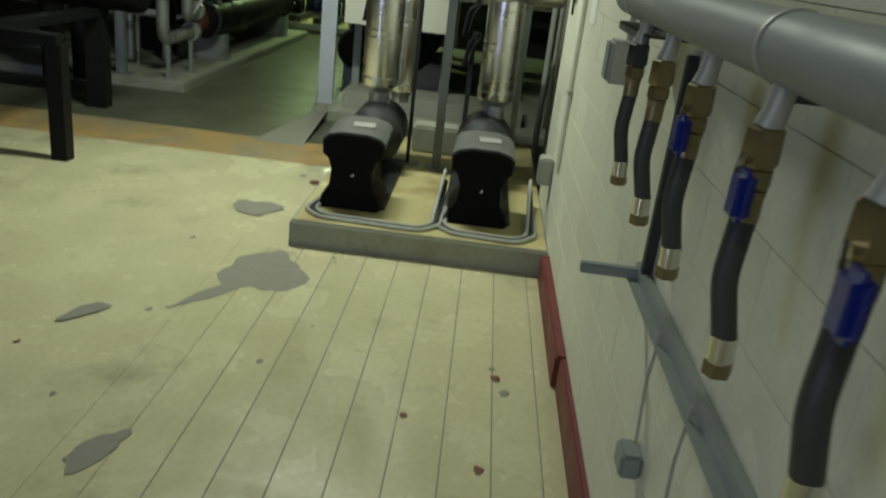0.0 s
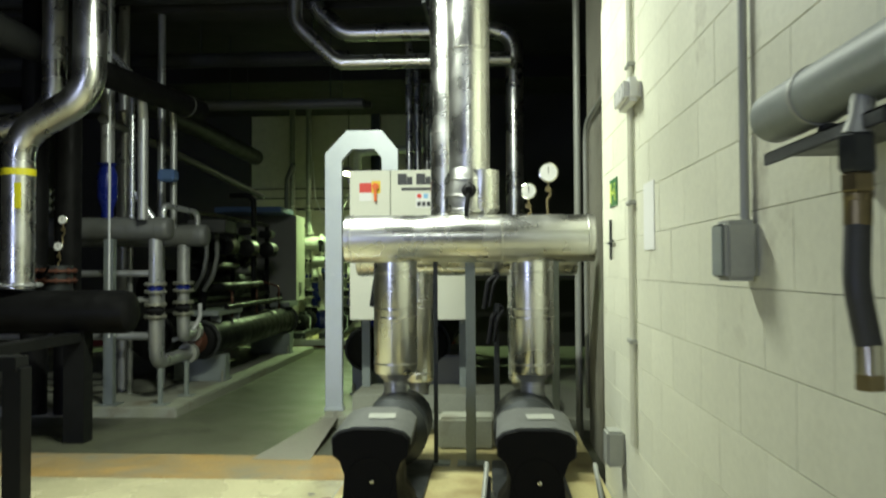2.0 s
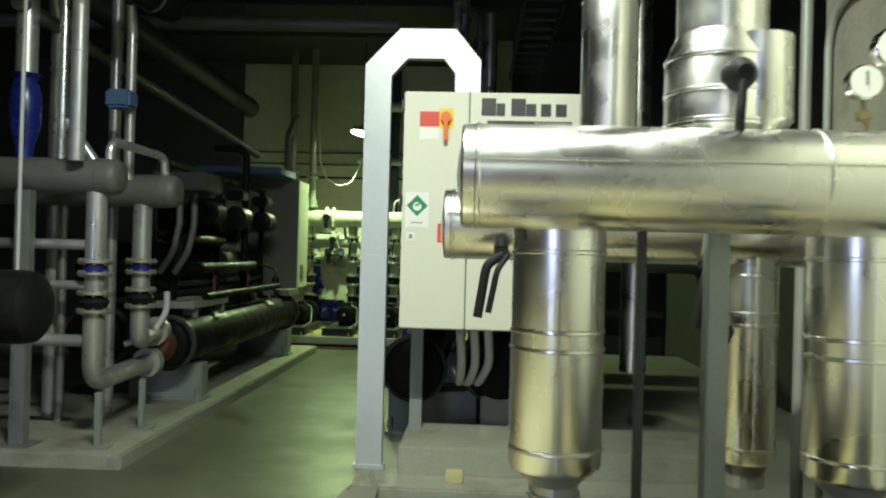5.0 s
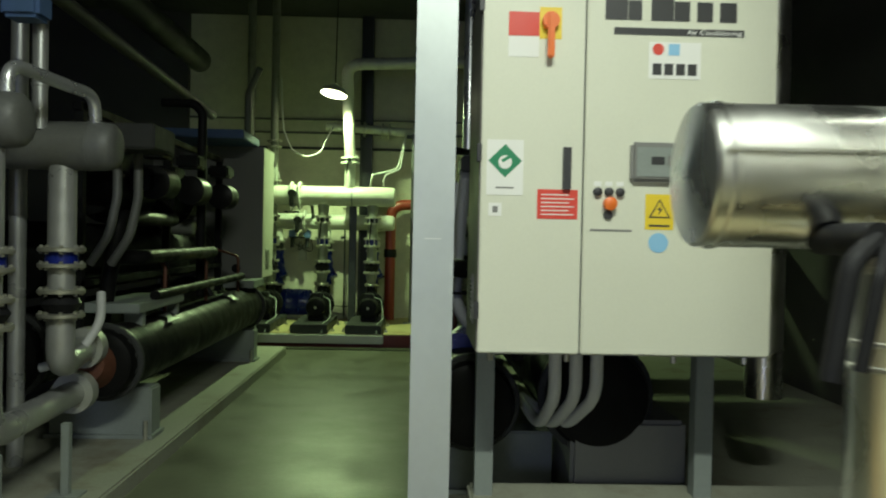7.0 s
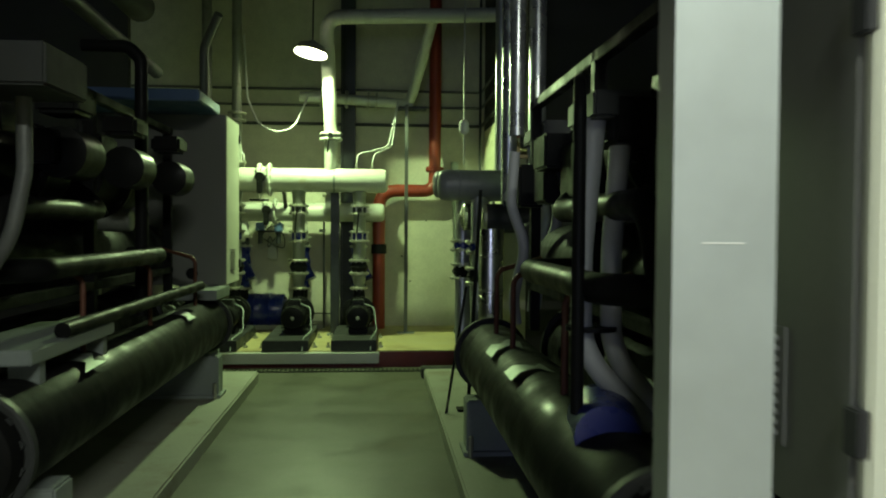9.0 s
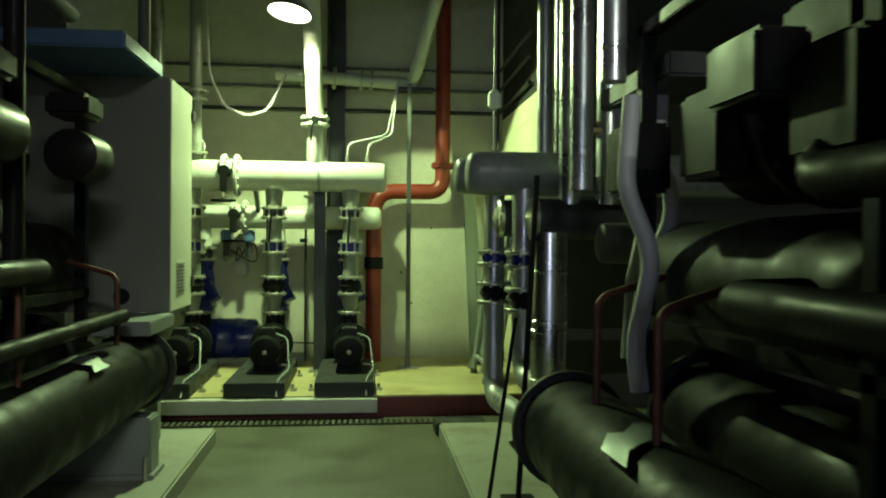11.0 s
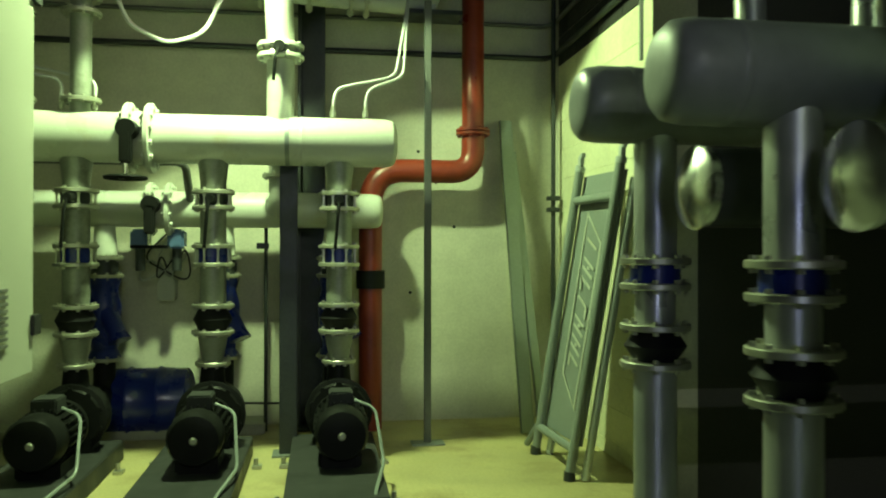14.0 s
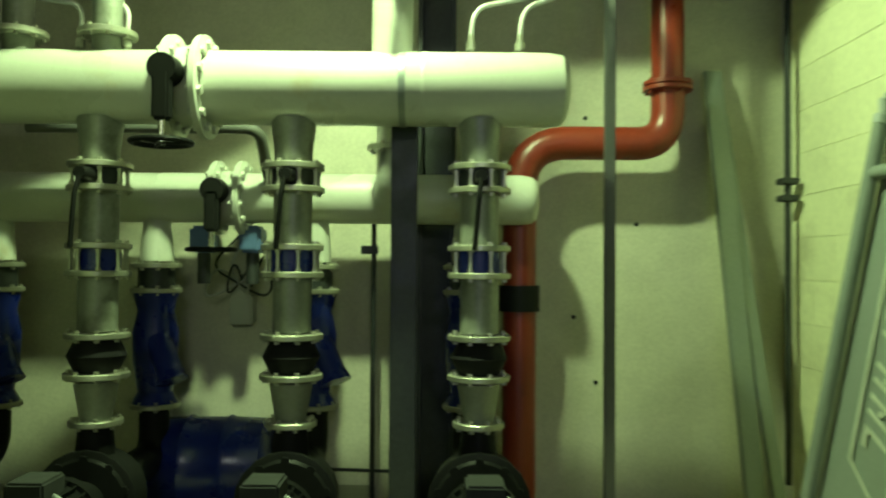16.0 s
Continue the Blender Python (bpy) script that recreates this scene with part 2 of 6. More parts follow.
def rings(bm, pts, radii, seg=20, closed=(True, True)):
    pts = [Vector(p) for p in pts]
    fr = frames(pts)
    rows = []
    for p, r, (t, u, w) in zip(pts, radii, fr):
        rows.append([bm.verts.new(p + (u * math.cos(a) + w * math.sin(a)) * r) for a in [2 * math.pi * k / seg for k in range(seg)]])
    for a, b in zip(rows, rows[1:]):
        for k in range(seg):
            bm.faces.new((a[k], a[(k + 1) % seg], b[(k + 1) % seg], b[k]))
    if closed[0]:
        bm.faces.new(rows[0][::-1])
    if closed[1]:
        bm.faces.new(rows[-1])
    return bm


def bent(points, bend, steps=7):
    """The points of a line with its corners rounded at radius bend."""
    pts = [Vector(p) for p in points]
    out = [pts[0]]
    for a, b, c in zip(pts, pts[1:], pts[2:]):
        u, v = (a - b).normalized(), (c - b).normalized()
        ang = u.angle(v)
        if ang > 3.1:
            out.append(b)
            continue
        d = min(bend / math.tan(ang / 2), (a - b).length * 0.49, (c - b).length * 0.49)
        p, q = b + u * d, b + v * d
        for k in range(steps + 1):
            s = k / steps
            out.append((1 - s) ** 2 * p + 2 * s * (1 - s) * (b * 0.86 + (p + q) * 0.07) + s * s * q)
    out.append(pts[-1])
    return out


def tube(bm, points, r, bend=0.0, seg=20):
    pts = bent(points, bend) if bend and len(points) > 2 else [Vector(p) for p in points]
    return rings(bm, pts, [r] * len(pts), seg)


def rod(bm, a, b, r, r2=None, seg=16):
    return rings(bm, [a, b], [r, r if r2 is None else r2], seg)


def domed(bm, a, b, r, seg=24, ends=(True, True), round_=0.6):
    """A lagged pipe with rounded ends."""
    a, b = Vector(a), Vector(b)
    d = (b - a).normalized()
    e = r * round_
    prof = [(0.0, 0.0, 0.3), (0.04, 0.0, 0.55), (0.15, 0.0, 0.80), (0.4, 0, 0.94), (1, 0, 1.0)]
    pts, rad = [], []
    if ends[0]:
        for s, _, q in prof:
            pts.append(a + d * e * s)
            rad.append(r * q)
    else:
        pts.append(a)
        rad.append(r)
    if ends[1]:
        for s, _, q in prof[::-1]:
            pts.append(b - d * e * s)
            rad.append(r * q)
    else:
        pts.append(b)
        rad.append(r)
    return rings(bm, pts, rad, seg)


def flange(bm, c, axis, r, t=0.022, bolts=8, seg=20):
    c, axis = Vector(c), Vector(axis).normalized()
    rings(bm, [c - axis * t * 0.5, c - axis * t * 0.35, c + axis * t * 0.35, c + axis * t * 0.5], [r * 0.96, r, r, r * 0.96], seg)
    up = Vector((0, 0, 1)) if abs(axis.z) < 0.9 else Vector((0, 1, 0))
    u = axis.cross(up).normalized()
    w = axis.cross(u)
    for k in range(bolts):
        a = 2 * math.pi * (k + 0.5) / bolts
        p = c + (u * math.cos(a) + w * math.sin(a)) * r * 0.82
        rings(bm, [p - axis * t, p + axis * t], [r * 0.09] * 2, 6)
    return bm


def plate_text(name, words, size, m, mat, parent, depth=0.001, width=None):
    """Raised lettering as a mesh: m is the pose of the plate (x along the line, y up)."""
    cu = bpy.data.curves.new(name, "FONT")
    cu.body, cu.size, cu.extrude, cu.align_x, cu.align_y = words, size, depth, "CENTER", "CENTER"
    tmp = bpy.data.objects.new(name, cu)
    scene.collection.objects.link(tmp)
    me = bpy.data.meshes.new_from_object(tmp.evaluated_get(bpy.context.evaluated_depsgraph_get()))
    bpy.data.objects.remove(tmp)
    bpy.data.curves.remove(cu)
    if width:
        xs = [v.co.x for v in me.vertices]
        f = width / (max(xs) - min(xs))
        for v in me.vertices:
            v.co.x *= f
    o = ORIGIN[parent.name]
    me.transform(Matrix.Translation(-o) @ m)
    me.materials.clear()
    me.materials.append(mat)
    ob = new(name, me)
    ob.parent = parent
    ORIGIN[ob.name] = o
    return ob


def lagged_pipe(name, points, r, bend, label, mat=ALU, bands=(), group="", category="pipe", ends=True):
    """A clad pipe: jacket and seam bands, each band at a share of the straight line between two of its points."""
    t = thing(name, label, category, points[0], group)
    part("jacket", tube(BM(), points, r, bend, 28), mat, t)
    for k, s in bands:
        a, b = Vector(points[k]), Vector(points[k + 1])
        d = (b - a).normalized()
        p = a.lerp(b, s)
        part("band", rings(BM(), [p - d * 0.008, p - d * 0.005, p + d * 0.005, p + d * 0.008], [r + 0.001, r + 0.004, r + 0.004, r + 0.001], 28), mat, t)
    return t

# ---- the room ----
def blocks(parent, origin, along, n, z0, rows, mat, seed, skip=None, bl=0.4, bh=0.2, proud=0.002, gap=0.0008):
    """Courses of painted blocks as pieces on a wall's face. along: unit vector; pieces stand out towards its left."""
    rnd = random.Random(seed)
    along = Vector(along)
    out = Vector((-along.y, along.x, 0))
    rot = Matrix((along, out, Vector((0, 0, 1)))).transposed().to_4x4()
    meshes = {}
    for length in (bl, bl / 2):
        bm = BM()
        box(bm, (gap, -0.03, gap), (length - gap, proud, bh - gap), min(0.003, gap * 1.2))
        meshes[length] = finish("block", bm, mat)
    for j in range(rows):
        x = 0.0
        while x < n * bl - 0.01:
            length = bl / 2 if (x == 0 and j % 2) or x + bl > n * bl + 0.01 else bl
            c = (x + length / 2, z0 + (j + 0.5) * bh)
            if not (skip and skip(*c)):
                ob = new("block", meshes[length])
                ob.parent = parent
                ob.matrix_local = Matrix.Translation(Vector(origin) - ORIGIN[parent.name] + along * x + out * rnd.uniform(-0.0006, 0.0004) + Vector((0, 0, z0 + j * bh))) @ rot
            x += length


def wall(name, lo, hi, mat, label, m=None):
    return whole(name, box(BM(), lo, hi, 0.0, m), mat, label, "wall", kind="structure")


bm = BM()
box(bm, (-9.0, -4.0, -0.3), (4.0, 19.0, 0.0))
floor = whole("floor", bm, FLOORG, "worn grey-green painted concrete plant room floor", "floor", kind="structure")
bm = BM()
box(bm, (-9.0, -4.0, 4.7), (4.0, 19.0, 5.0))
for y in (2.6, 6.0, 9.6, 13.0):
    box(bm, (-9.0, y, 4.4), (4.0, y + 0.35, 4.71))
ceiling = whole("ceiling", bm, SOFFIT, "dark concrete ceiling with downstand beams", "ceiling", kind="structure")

# entrance side wall with its blocks
WALL_TURN = pose(0.66, 1.0, 0, 0, 0, 0)
WDIR = Vector((0, 1, 0))


def on_wall(s, out, z):
    """A place on the entrance side wall: metres along it from y = 1, metres out from it, height."""
    return WALL_TURN @ Vector((-out, s, z))


wall_east = wall("wall_east", (0.004, -5.0, -0.02), (0.25, 4.65, 4.72), MORTAR, "cream painted concrete block wall", WALL_TURN)
wall("wall_east_recess", (1.9, 5.9, -0.02), (2.1, 15.8, 4.72), SHADEWALL, "dusty grey wall of the recess behind the pipes, coloured dark for its shade")
wall("wall_recess_return", (0.80, 5.64, -0.02), (1.9, 7.55, 4.72), DUSTY, "dusty set-back part of the wall")
wall_north = wall("wall_north", (-9.0, 17.304, -0.02), (-0.5, 17.6, 4.72), MORTAR, "concrete block wall behind the pumps, cream below, bare and shade-darkened above")
wall_north_east = wall("wall_north_east", (-0.686, 15.6, -0.02), (-0.45, 17.35, 4.72), MORTAR, "cream painted block wall beside the pumps")
# sheet added over the north wall's west end to darken it as shade would
wall("wall_north_shade", (-9.0, 17.2, -0.02), (-5.08, 17.303, 4.72), SHADEWALL, "dark sheet over the wall beyond the pumps, standing in for shade")
wall("wall_recess_north", (-0.45, 15.6, -0.02), (2.1, 15.8, 4.72), SHADEWALL, "dusty brown wall facing the chiller, coloured dark for its shade")
wall("wall_west", (-9.2, -4.2, -0.02), (-9.0, 19.0, 4.72), SHADEWALL, "dusty wall coloured dark for its shade")
wall("wall_south", (-9.0, -4.2, -0.02), (4.0, -4.0, 4.72), SHADEWALL, "dusty wall behind the entrance, coloured dark for its shade")

# cream floor of the entrance bay, in long strips
bm = BM()
box(bm, (-9.0, -4.0, -0.05), (0.66, 6.3, 0.004))
bay = whole("floor_entrance", bm, FLOORY, "worn cream painted floor of the entrance bay", "floor", kind="structure")
bm = BM()
box(bm, (-9.0, 6.25, -0.05), (-0.96, 6.95, 0.0055))
whole("floor_strip", bm, OCHRE, "rust-stained ochre strip across the floor", "floor strip", kind="structure")


def ragged(bm, cx, cy, rx, ry, z, seed, turn=0.0, n=34):
    rnd = random.Random(seed)
    ph = [rnd.uniform(0, 6.28) for _ in range(5)]
    vs = []
    for k in range(n):
        a = 2 * math.pi * k / n
        r = 1 + 0.16 * math.sin(2 * a + ph[0]) + 0.13 * math.sin(3 * a + ph[1]) + 0.08 * math.sin(5 * a + ph[2]) + 0.05 * math.sin(9 * a + ph[3]) + rnd.uniform(-0.03, 0.03)
        x, y = rx * r * math.cos(a), ry * r * math.sin(a)
        vs.append(bm.verts.new((cx + x * math.cos(turn) - y * math.sin(turn), cy + x * math.sin(turn) + y * math.cos(turn), z)))
    bm.faces.new(vs)
    return bm


for k, (cx, cy, rx, ry, sd, tn) in enumerate([(-0.95, 3.98, 0.20, 0.32, 3, 0.2), (-1.13, 3.62, 0.24, 0.045, 5, 1.05), (-1.30, 5.02, 0.14, 0.17, 8, 0), (-1.08, 2.24, 0.06, 0.14, 11, -0.5), (-1.62, 3.25, 0.05, 0.12, 15, -0.4)]):
    ob = part("worn_patch", ragged(BM(), cx, cy, rx, ry, 0.0085 + 0.001 * k, sd, tn), PATCH, bay)

# plinths
bm = BM()
box(bm, (-0.93, 4.42, -0.02), (0.655, 7.15, 0.17), 0.012)
plinth_pumps = whole("plinth_circulators", bm, CONCRETE, "low grey painted concrete plinth under the circulators", "plinth", kind="structure")
part("painted_top", box(BM(), (-0.91, 4.44, 0.165), (0.645, 7.13, 0.1745), 0.002), YSLAB, plinth_pumps, "worn cream painted top")
bm = BM()
box(bm, (-1.60, 8.0, -0.02), (1.9, 14.6, 0.10), 0.012)
box(bm, (-1.34, 8.28, 0.09), (0.6, 8.95, 0.27), 0.012)
whole("plinth_chiller_east", bm, CONCRETE, "low grey concrete plinth under the chiller", "plinth", kind="structure")
bm = BM()
box(bm, (-7.5, 8.47, -0.02), (-3.12, 14.55, 0.10), 0.012)
whole("plinth_chiller_west", bm, CONCRETE, "low grey concrete plinth under the other chiller", "plinth", kind="structure")
bm = BM()
box(bm, (-9.0, 15.28, -0.02), (-0.688, 17.32, 0.158))
whole("slab_pumps_edge", bm, REDPAINT, "dark red painted edge of the pump slab", "slab", kind="structure")
bm = BM()
box(bm, (-9.0, 15.275, 0.155), (-0.69, 17.31, 0.17), 0.004)
whole("slab_pumps", bm, YSLAB, "stained yellow painted pump slab", "slab", kind="structure")
bm = BM()
box(bm, (-5.5, 15.17, 0.055), (-2.02, 15.272, 0.162), 0.006)
whole("slab_front_board", bm, WHITEP, "pale painted board along the slab edge", "board", kind="structure")
# red kerb at the foot of the entrance wall
bm = BM()
for s0, s1, o in ((-3.0, 2.1, 0.03), (2.1, 3.38, 0.05)):
    box(bm, (-o, s0, 0.0), (0.02, s1, 0.17), 0.01, WALL_TURN)
whole("baseboard_red", bm, REDPAINT, "dark red painted skirting of the block wall", "skirting", kind="structure")

# sloping fillet beside the chiller plinth
bm = BM()
q = [bm.verts.new(v) for v in ((-1.86, 6.80, 0.007), (-1.40, 6.80, 0.007), (-1.42, 8.0, 0.105), (-1.5, 8.34, 0.105), (-1.64, 8.34, 0.007))]
bm.faces.new((q[0], q[1], q[2]))
bm.faces.new((q[0], q[2], q[3], q[4]))
whole("plinth_fillet", bm, PATCH, "worn grey concrete fillet beside the plinth", "fillet", kind="structure")

# ---- the circulators at the entrance ----
def circulator(x, y):
    """A pump with a black motor lying towards the entrance and its grey casing."""
    t = thing("circulator", "black motor pump with a grey casing on a concrete plinth", "pump", (x, y, 0.17), "circulators")
    bm = BM()
    # black cowl: wide foot, narrow waist, arched shoulders
    prof = [(-0.20, 0.0), (-0.235, 0.02), (-0.215, 0.10), (-0.165, 0.17), (-0.155, 0.30), (-0.185, 0.38), (-0.225, 0.41), (-0.228, 0.50), (-0.19, 0.535), (-0.10, 0.558)]
    ys = [(y - 0.37, 0.96), (y - 0.345, 1.0), (y + 0.02, 1.0), (y + 0.05, 0.95)]
    loops = []
    for yy, f in ys:
        pts = [(x + px * f * 0.86, yy, 0.17 + pz * 0.88) for px, pz in prof] + [(x - px * f * 0.86, yy, 0.17 + pz * 0.88) for px, pz in prof[::-1]]
        loops.append([bm.verts.new(q) for q in pts])
    n = len(loops[0])
    for a, b in zip(loops, loops[1:]):
        for k in range(n):
            bm.faces.new((a[k], a[(k + 1) % n], b[(k + 1) % n], b[k]))
    bm.faces.new(loops[0])
    bm.faces.new(loops[-1][::-1])
    part("motor", bm, COWL, t, smooth=50)
    part("grille_ring", rings(BM(), [(x, y - 0.366, 0.41), (x, y - 0.373, 0.41), (x, y - 0.369, 0.41)], [0.12, 0.115, 0.108], 28), COWL, t)
    part("shaft_cap", rings(BM(), [(x + 0.01, y - 0.37, 0.41), (x + 0.01, y - 0.385, 0.41), (x + 0.01, y - 0.39, 0.41)], [0.012, 0.011, 0.004], 12), CHROME, t, "small shiny shaft cap")
    bm = BM()
    top = [(-0.234, 0.47), (-0.232, 0.506), (-0.194, 0.543), (-0.10, 0.567), (0.10, 0.567), (0.194, 0.543), (0.232, 0.506), (0.234, 0.47)]
    a = [bm.verts.new((x + px * 0.86, y - 0.335, 0.17 + pz * 0.88)) for px, pz in top]
    b = [bm.verts.new((x + px * 0.83, y + 0.06, 0.17 + pz * 0.88 + 0.03)) for px, pz in top]
    for k in range(7):
        bm.faces.new((a[k], a[k + 1], b[k + 1], b[k]))
    bm.faces.new(a)
    bm.faces.new(b[::-1])
    bm.faces.new((a[7], a[0], b[0], b[7]))
    part("terminal_cover", bm, DULLG, t, "grey sheet cover")
    part("name_plate", box(BM(), (-0.07, -0.05, 0), (0.07, 0.05, 0.002), 0, pose(x + 0.03, y - 0.14, 0.687, 4, 0, 4)), CONDUIT, t, "pale rating plate")
    part("casing", rings(BM(), [(x, y + 0.06, 0.45), (x, y + 0.50, 0.45), (x, y + 0.56, 0.45), (x, y + 1.02, 0.45), (x, y + 1.1, 0.45)], [0.11, 0.13, 0.21, 0.21, 0.13], 24), IRON, t, "dark cast volute")
    part("foot", box(BM(), (x - 0.22, y - 0.30, 0.17), (x + 0.22, y + 0.96, 0.20), 0.006), IRON, t)
    return t


for cx in (-0.62, 0.20):
    circulator(cx, 5.10)

# lagged discharge pipes with steel necks
def discharge(name, px, py, r, z0, bands, label):
    t = thing(name, label, "pipe", (px, py, 0.4), "discharge pipes")
    part("jacket", rings(BM(), [(px, py, z0), (px, py, z0 + 0.015), (px, py, 1.52)], [r - 0.01, r, r], 32), ALU, t)
    for z in bands:
        part("band", rings(BM(), [(px, py, z - 0.007), (px, py, z - 0.004), (px, py, z + 0.004), (px, py, z + 0.007)], [r + 0.0005, r + 0.004, r + 0.004, r + 0.0005], 32), ALU, t)
    part("seam_strip", box(BM(), (px - 0.012, py - r - 0.003, z0 + 0.02), (px - 0.006, py - r + 0.004, 1.48)), ALU, t)
    part("neck", rings(BM(), [(px, py, 0.50), (px, py, 0.64), (px, py, 0.642), (px, py, 0.655), (px, py, 0.657), (px, py, 0.69), (px, py, 0.692), (px, py, 0.70), (px, py, 0.702), (px, py, z0 - 0.05), (px, py, z0 + 0.005)], [0.075, 0.075, 0.083, 0.083, 0.075, 0.075, 0.082, 0.082, 0.075, 0.075, r - 0.014], 24), ALUD, t, "crumpled foil collar")


for px in (-0.645, 0.245):
    discharge("discharge_pipe", px, 6.0, 0.141, 0.775, (0.84, 1.14, 1.195, 1.43), "shiny aluminium clad vertical pipe with ring seams")
for px in (-0.57, 0.225):
    discharge("discharge_pipe", px, 6.88, 0.115, 0.60, (0.66, 1.16, 1.21, 1.36), "shiny aluminium clad pipe behind the front row")


def clad_header(name, x0, x1, y, z, r, label, bands):
    t = thing(name, label, "pipe", (x0, y, z), "clad headers")
    part("jacket", rings(BM(), [(x0, y, z), (x0 + 0.001, y, z), (x1 - 0.001, y, z), (x1, y, z)], [r - 0.004, r, r, r - 0.004], 40), ALU, t)
    for s in bands:
        part("band", rings(BM(), [(s - 0.008, y, z), (s - 0.004, y, z), (s + 0.004, y, z), (s + 0.008, y, z)], [r + 0.0005, r + 0.004, r + 0.004, r + 0.0005], 40), ALU, t)
    for xx, d in ((x0, -1), (x1, 1)):
        part("end_cap", rings(BM(), [(xx + d * 0.001, y, z), (xx + d * 0.006, y, z), (xx + d * 0.02, y, z)], [r - 0.002, r - 0.006, 0.02], 40), ALU, t)
    part("seam_strip", box(BM(), (x0 + 0.01, y - r - 0.003, z + 0.035), (x1 - 0.01, y - r + 0.004, z + 0.041)), ALU, t)
    return t


clad_header("clad_header", -0.94, 0.625, 5.86, 1.645, 0.15, "large shiny aluminium clad horizontal header pipe", (-0.90, 0.05, 0.59))
clad_header("clad_header", -1.03, 0.62, 6.86, 1.545, 0.145, "second aluminium clad header behind the first", (-1.0, 0.0))

# riser with its clad valve box
t = thing("clad_riser", "tall aluminium clad riser with a boxed valve", "pipe", (-0.15, 6.05, 1.78), "")
RX, RY = -0.155, 6.05
part("jacket", rings(BM(), [(RX, RY, 2.08), (RX, RY, 4.7)], [0.136, 0.136], 36), ALU, t)
part("valve_box", rings(BM(), [(RX, RY, 1.72), (RX, RY, 1.77), (RX, RY, 1.82), (RX, RY, 2.04), (RX, RY, 2.095), (RX, RY, 2.11)], [0.09, 0.11, 0.168, 0.168, 0.142, 0.138], 28), ALU, t)
for z in (1.835, 1.925, 2.03):
    part("band", rings(BM(), [(RX, RY, z - 0.007), (RX, RY, z - 0.004), (RX, RY, z + 0.004), (RX, RY, z + 0.007)], [0.1685, 0.1725, 0.1725, 0.1685], 28), ALU, t)
for z in (2.9, 3.6):
    part("band", rings(BM(), [(RX, RY, z - 0.007), (RX, RY, z - 0.004), (RX, RY, z + 0.004), (RX, RY, z + 0.007)], [0.1365, 0.1405, 0.1405, 0.1365], 28), ALU, t)
part("spout", rings(BM(), [(RX + 0.075, RY - 0.06, 1.775), (RX + 0.09, RY - 0.06, 1.84), (RX + 0.09, RY - 0.06, 2.09)], [0.06, 0.105, 0.105], 24), ALU, t)
part("hub", rings(BM(), [(RX + 0.0, RY - 0.15, 1.955), (RX, RY - 0.20, 1.955), (RX, RY - 0.24, 1.95)], [0.05, 0.045, 0.022], 18), RUBBER, t)
part("lever", tube(BM(), [(RX, RY - 0.22, 1.95), (RX - 0.015, RY - 0.245, 1.84), (RX - 0.02, RY - 0.24, 1.70)], 0.014, 0.05, 10), RUBBER, t, "black valve lever")

t = lagged_pipe("clad_riser", [(-0.36, 6.92, 1.55), (-0.36, 6.92, 4.7)], 0.12, 0, "aluminium clad riser behind the first", ALU, [(0, 0.3), (0, 0.6)])
t = lagged_pipe("clad_return_riser", [(0.25, 9.4, 0.6), (0.25, 9.4, 4.05), (-1.62, 9.4, 4.05), (-1.95, 9.4, 4.35), (-1.95, 9.4, 4.7)], 0.095, 0.25, "thinner aluminium clad pipe bending under the ceiling", ALU, [(0, 0.5), (1, 0.3)])
t = lagged_pipe("clad_return_riser", [(0.20, 9.15, 3.66), (-1.65, 9.15, 3.66), (-2.1, 9.15, 4.1), (-2.1, 9.15, 4.7)], 0.075, 0.2, "thinner aluminium clad pipe under the ceiling", ALU, [(0, 0.4)])


def pressure_gauge(x, y, z, size, z0):
    t = thing("pressure_gauge", "round white pressure gauge on a brass siphon", "gauge", (x, y, z0), "gauges")
    part("case", rings(BM(), [(x, y + 0.03, z), (x, y, z), (x, y - 0.004, z)], [size, size, size * 0.9], 24), CHROME, t)
    part("dial", rings(BM(), [(x, y - 0.003, z), (x, y - 0.006, z)], [size * 0.86, size * 0.86], 24), GLASS, t)
    part("needle", box(BM(), (x - 0.002, y - 0.008, z - 0.01), (x + 0.002, y - 0.0065, z + size * 0.6)), INK, t)
    bm = BM()
    tube(bm, [(x, y + 0.015, z - size), (x, y + 0.015, z - size - 0.05), (x + 0.02, y + 0.015, z - size - 0.08), (x - 0.01, y + 0.015, z - size - 0.11), (x, y + 0.015, z0)], 0.008, 0.02, 8)
    box(bm, (x - 0.02, y, z - size - 0.06), (x + 0.02, y + 0.03, z - size - 0.03), 0.005)
    part("siphon", bm, BRASS, t, "brass siphon tube")


pressure_gauge(0.36, 6.02, 2.08, 0.066, 1.74)
pressure_gauge(0.225, 5.92, 1.95, 0.052, 1.775)
# valve levers on the rear row
for x, z in ((-0.80, 1.42), (0.02, 1.40), (0.05, 1.15)):
    t = thing("valve_lever", "black lever handle of a butterfly valve", "valve", (x, 6.6, z), "levers")
    bm = BM()
    rod(bm, (x, 6.80, z), (x, 6.60, z), 0.03)
    tube(bm, [(x, 6.61, z), (x - 0.06, 6.58, z - 0.04), (x - 0.09, 6.58, z - 0.24)], 0.018, 0.05, 10)
    tube(bm, [(x + 0.02, 6.61, z), (x - 0.02, 6.56, z - 0.06), (x - 0.05, 6.56, z - 0.22)], 0.012, 0.05, 10)
    part("handle", bm, RUBBER, t)

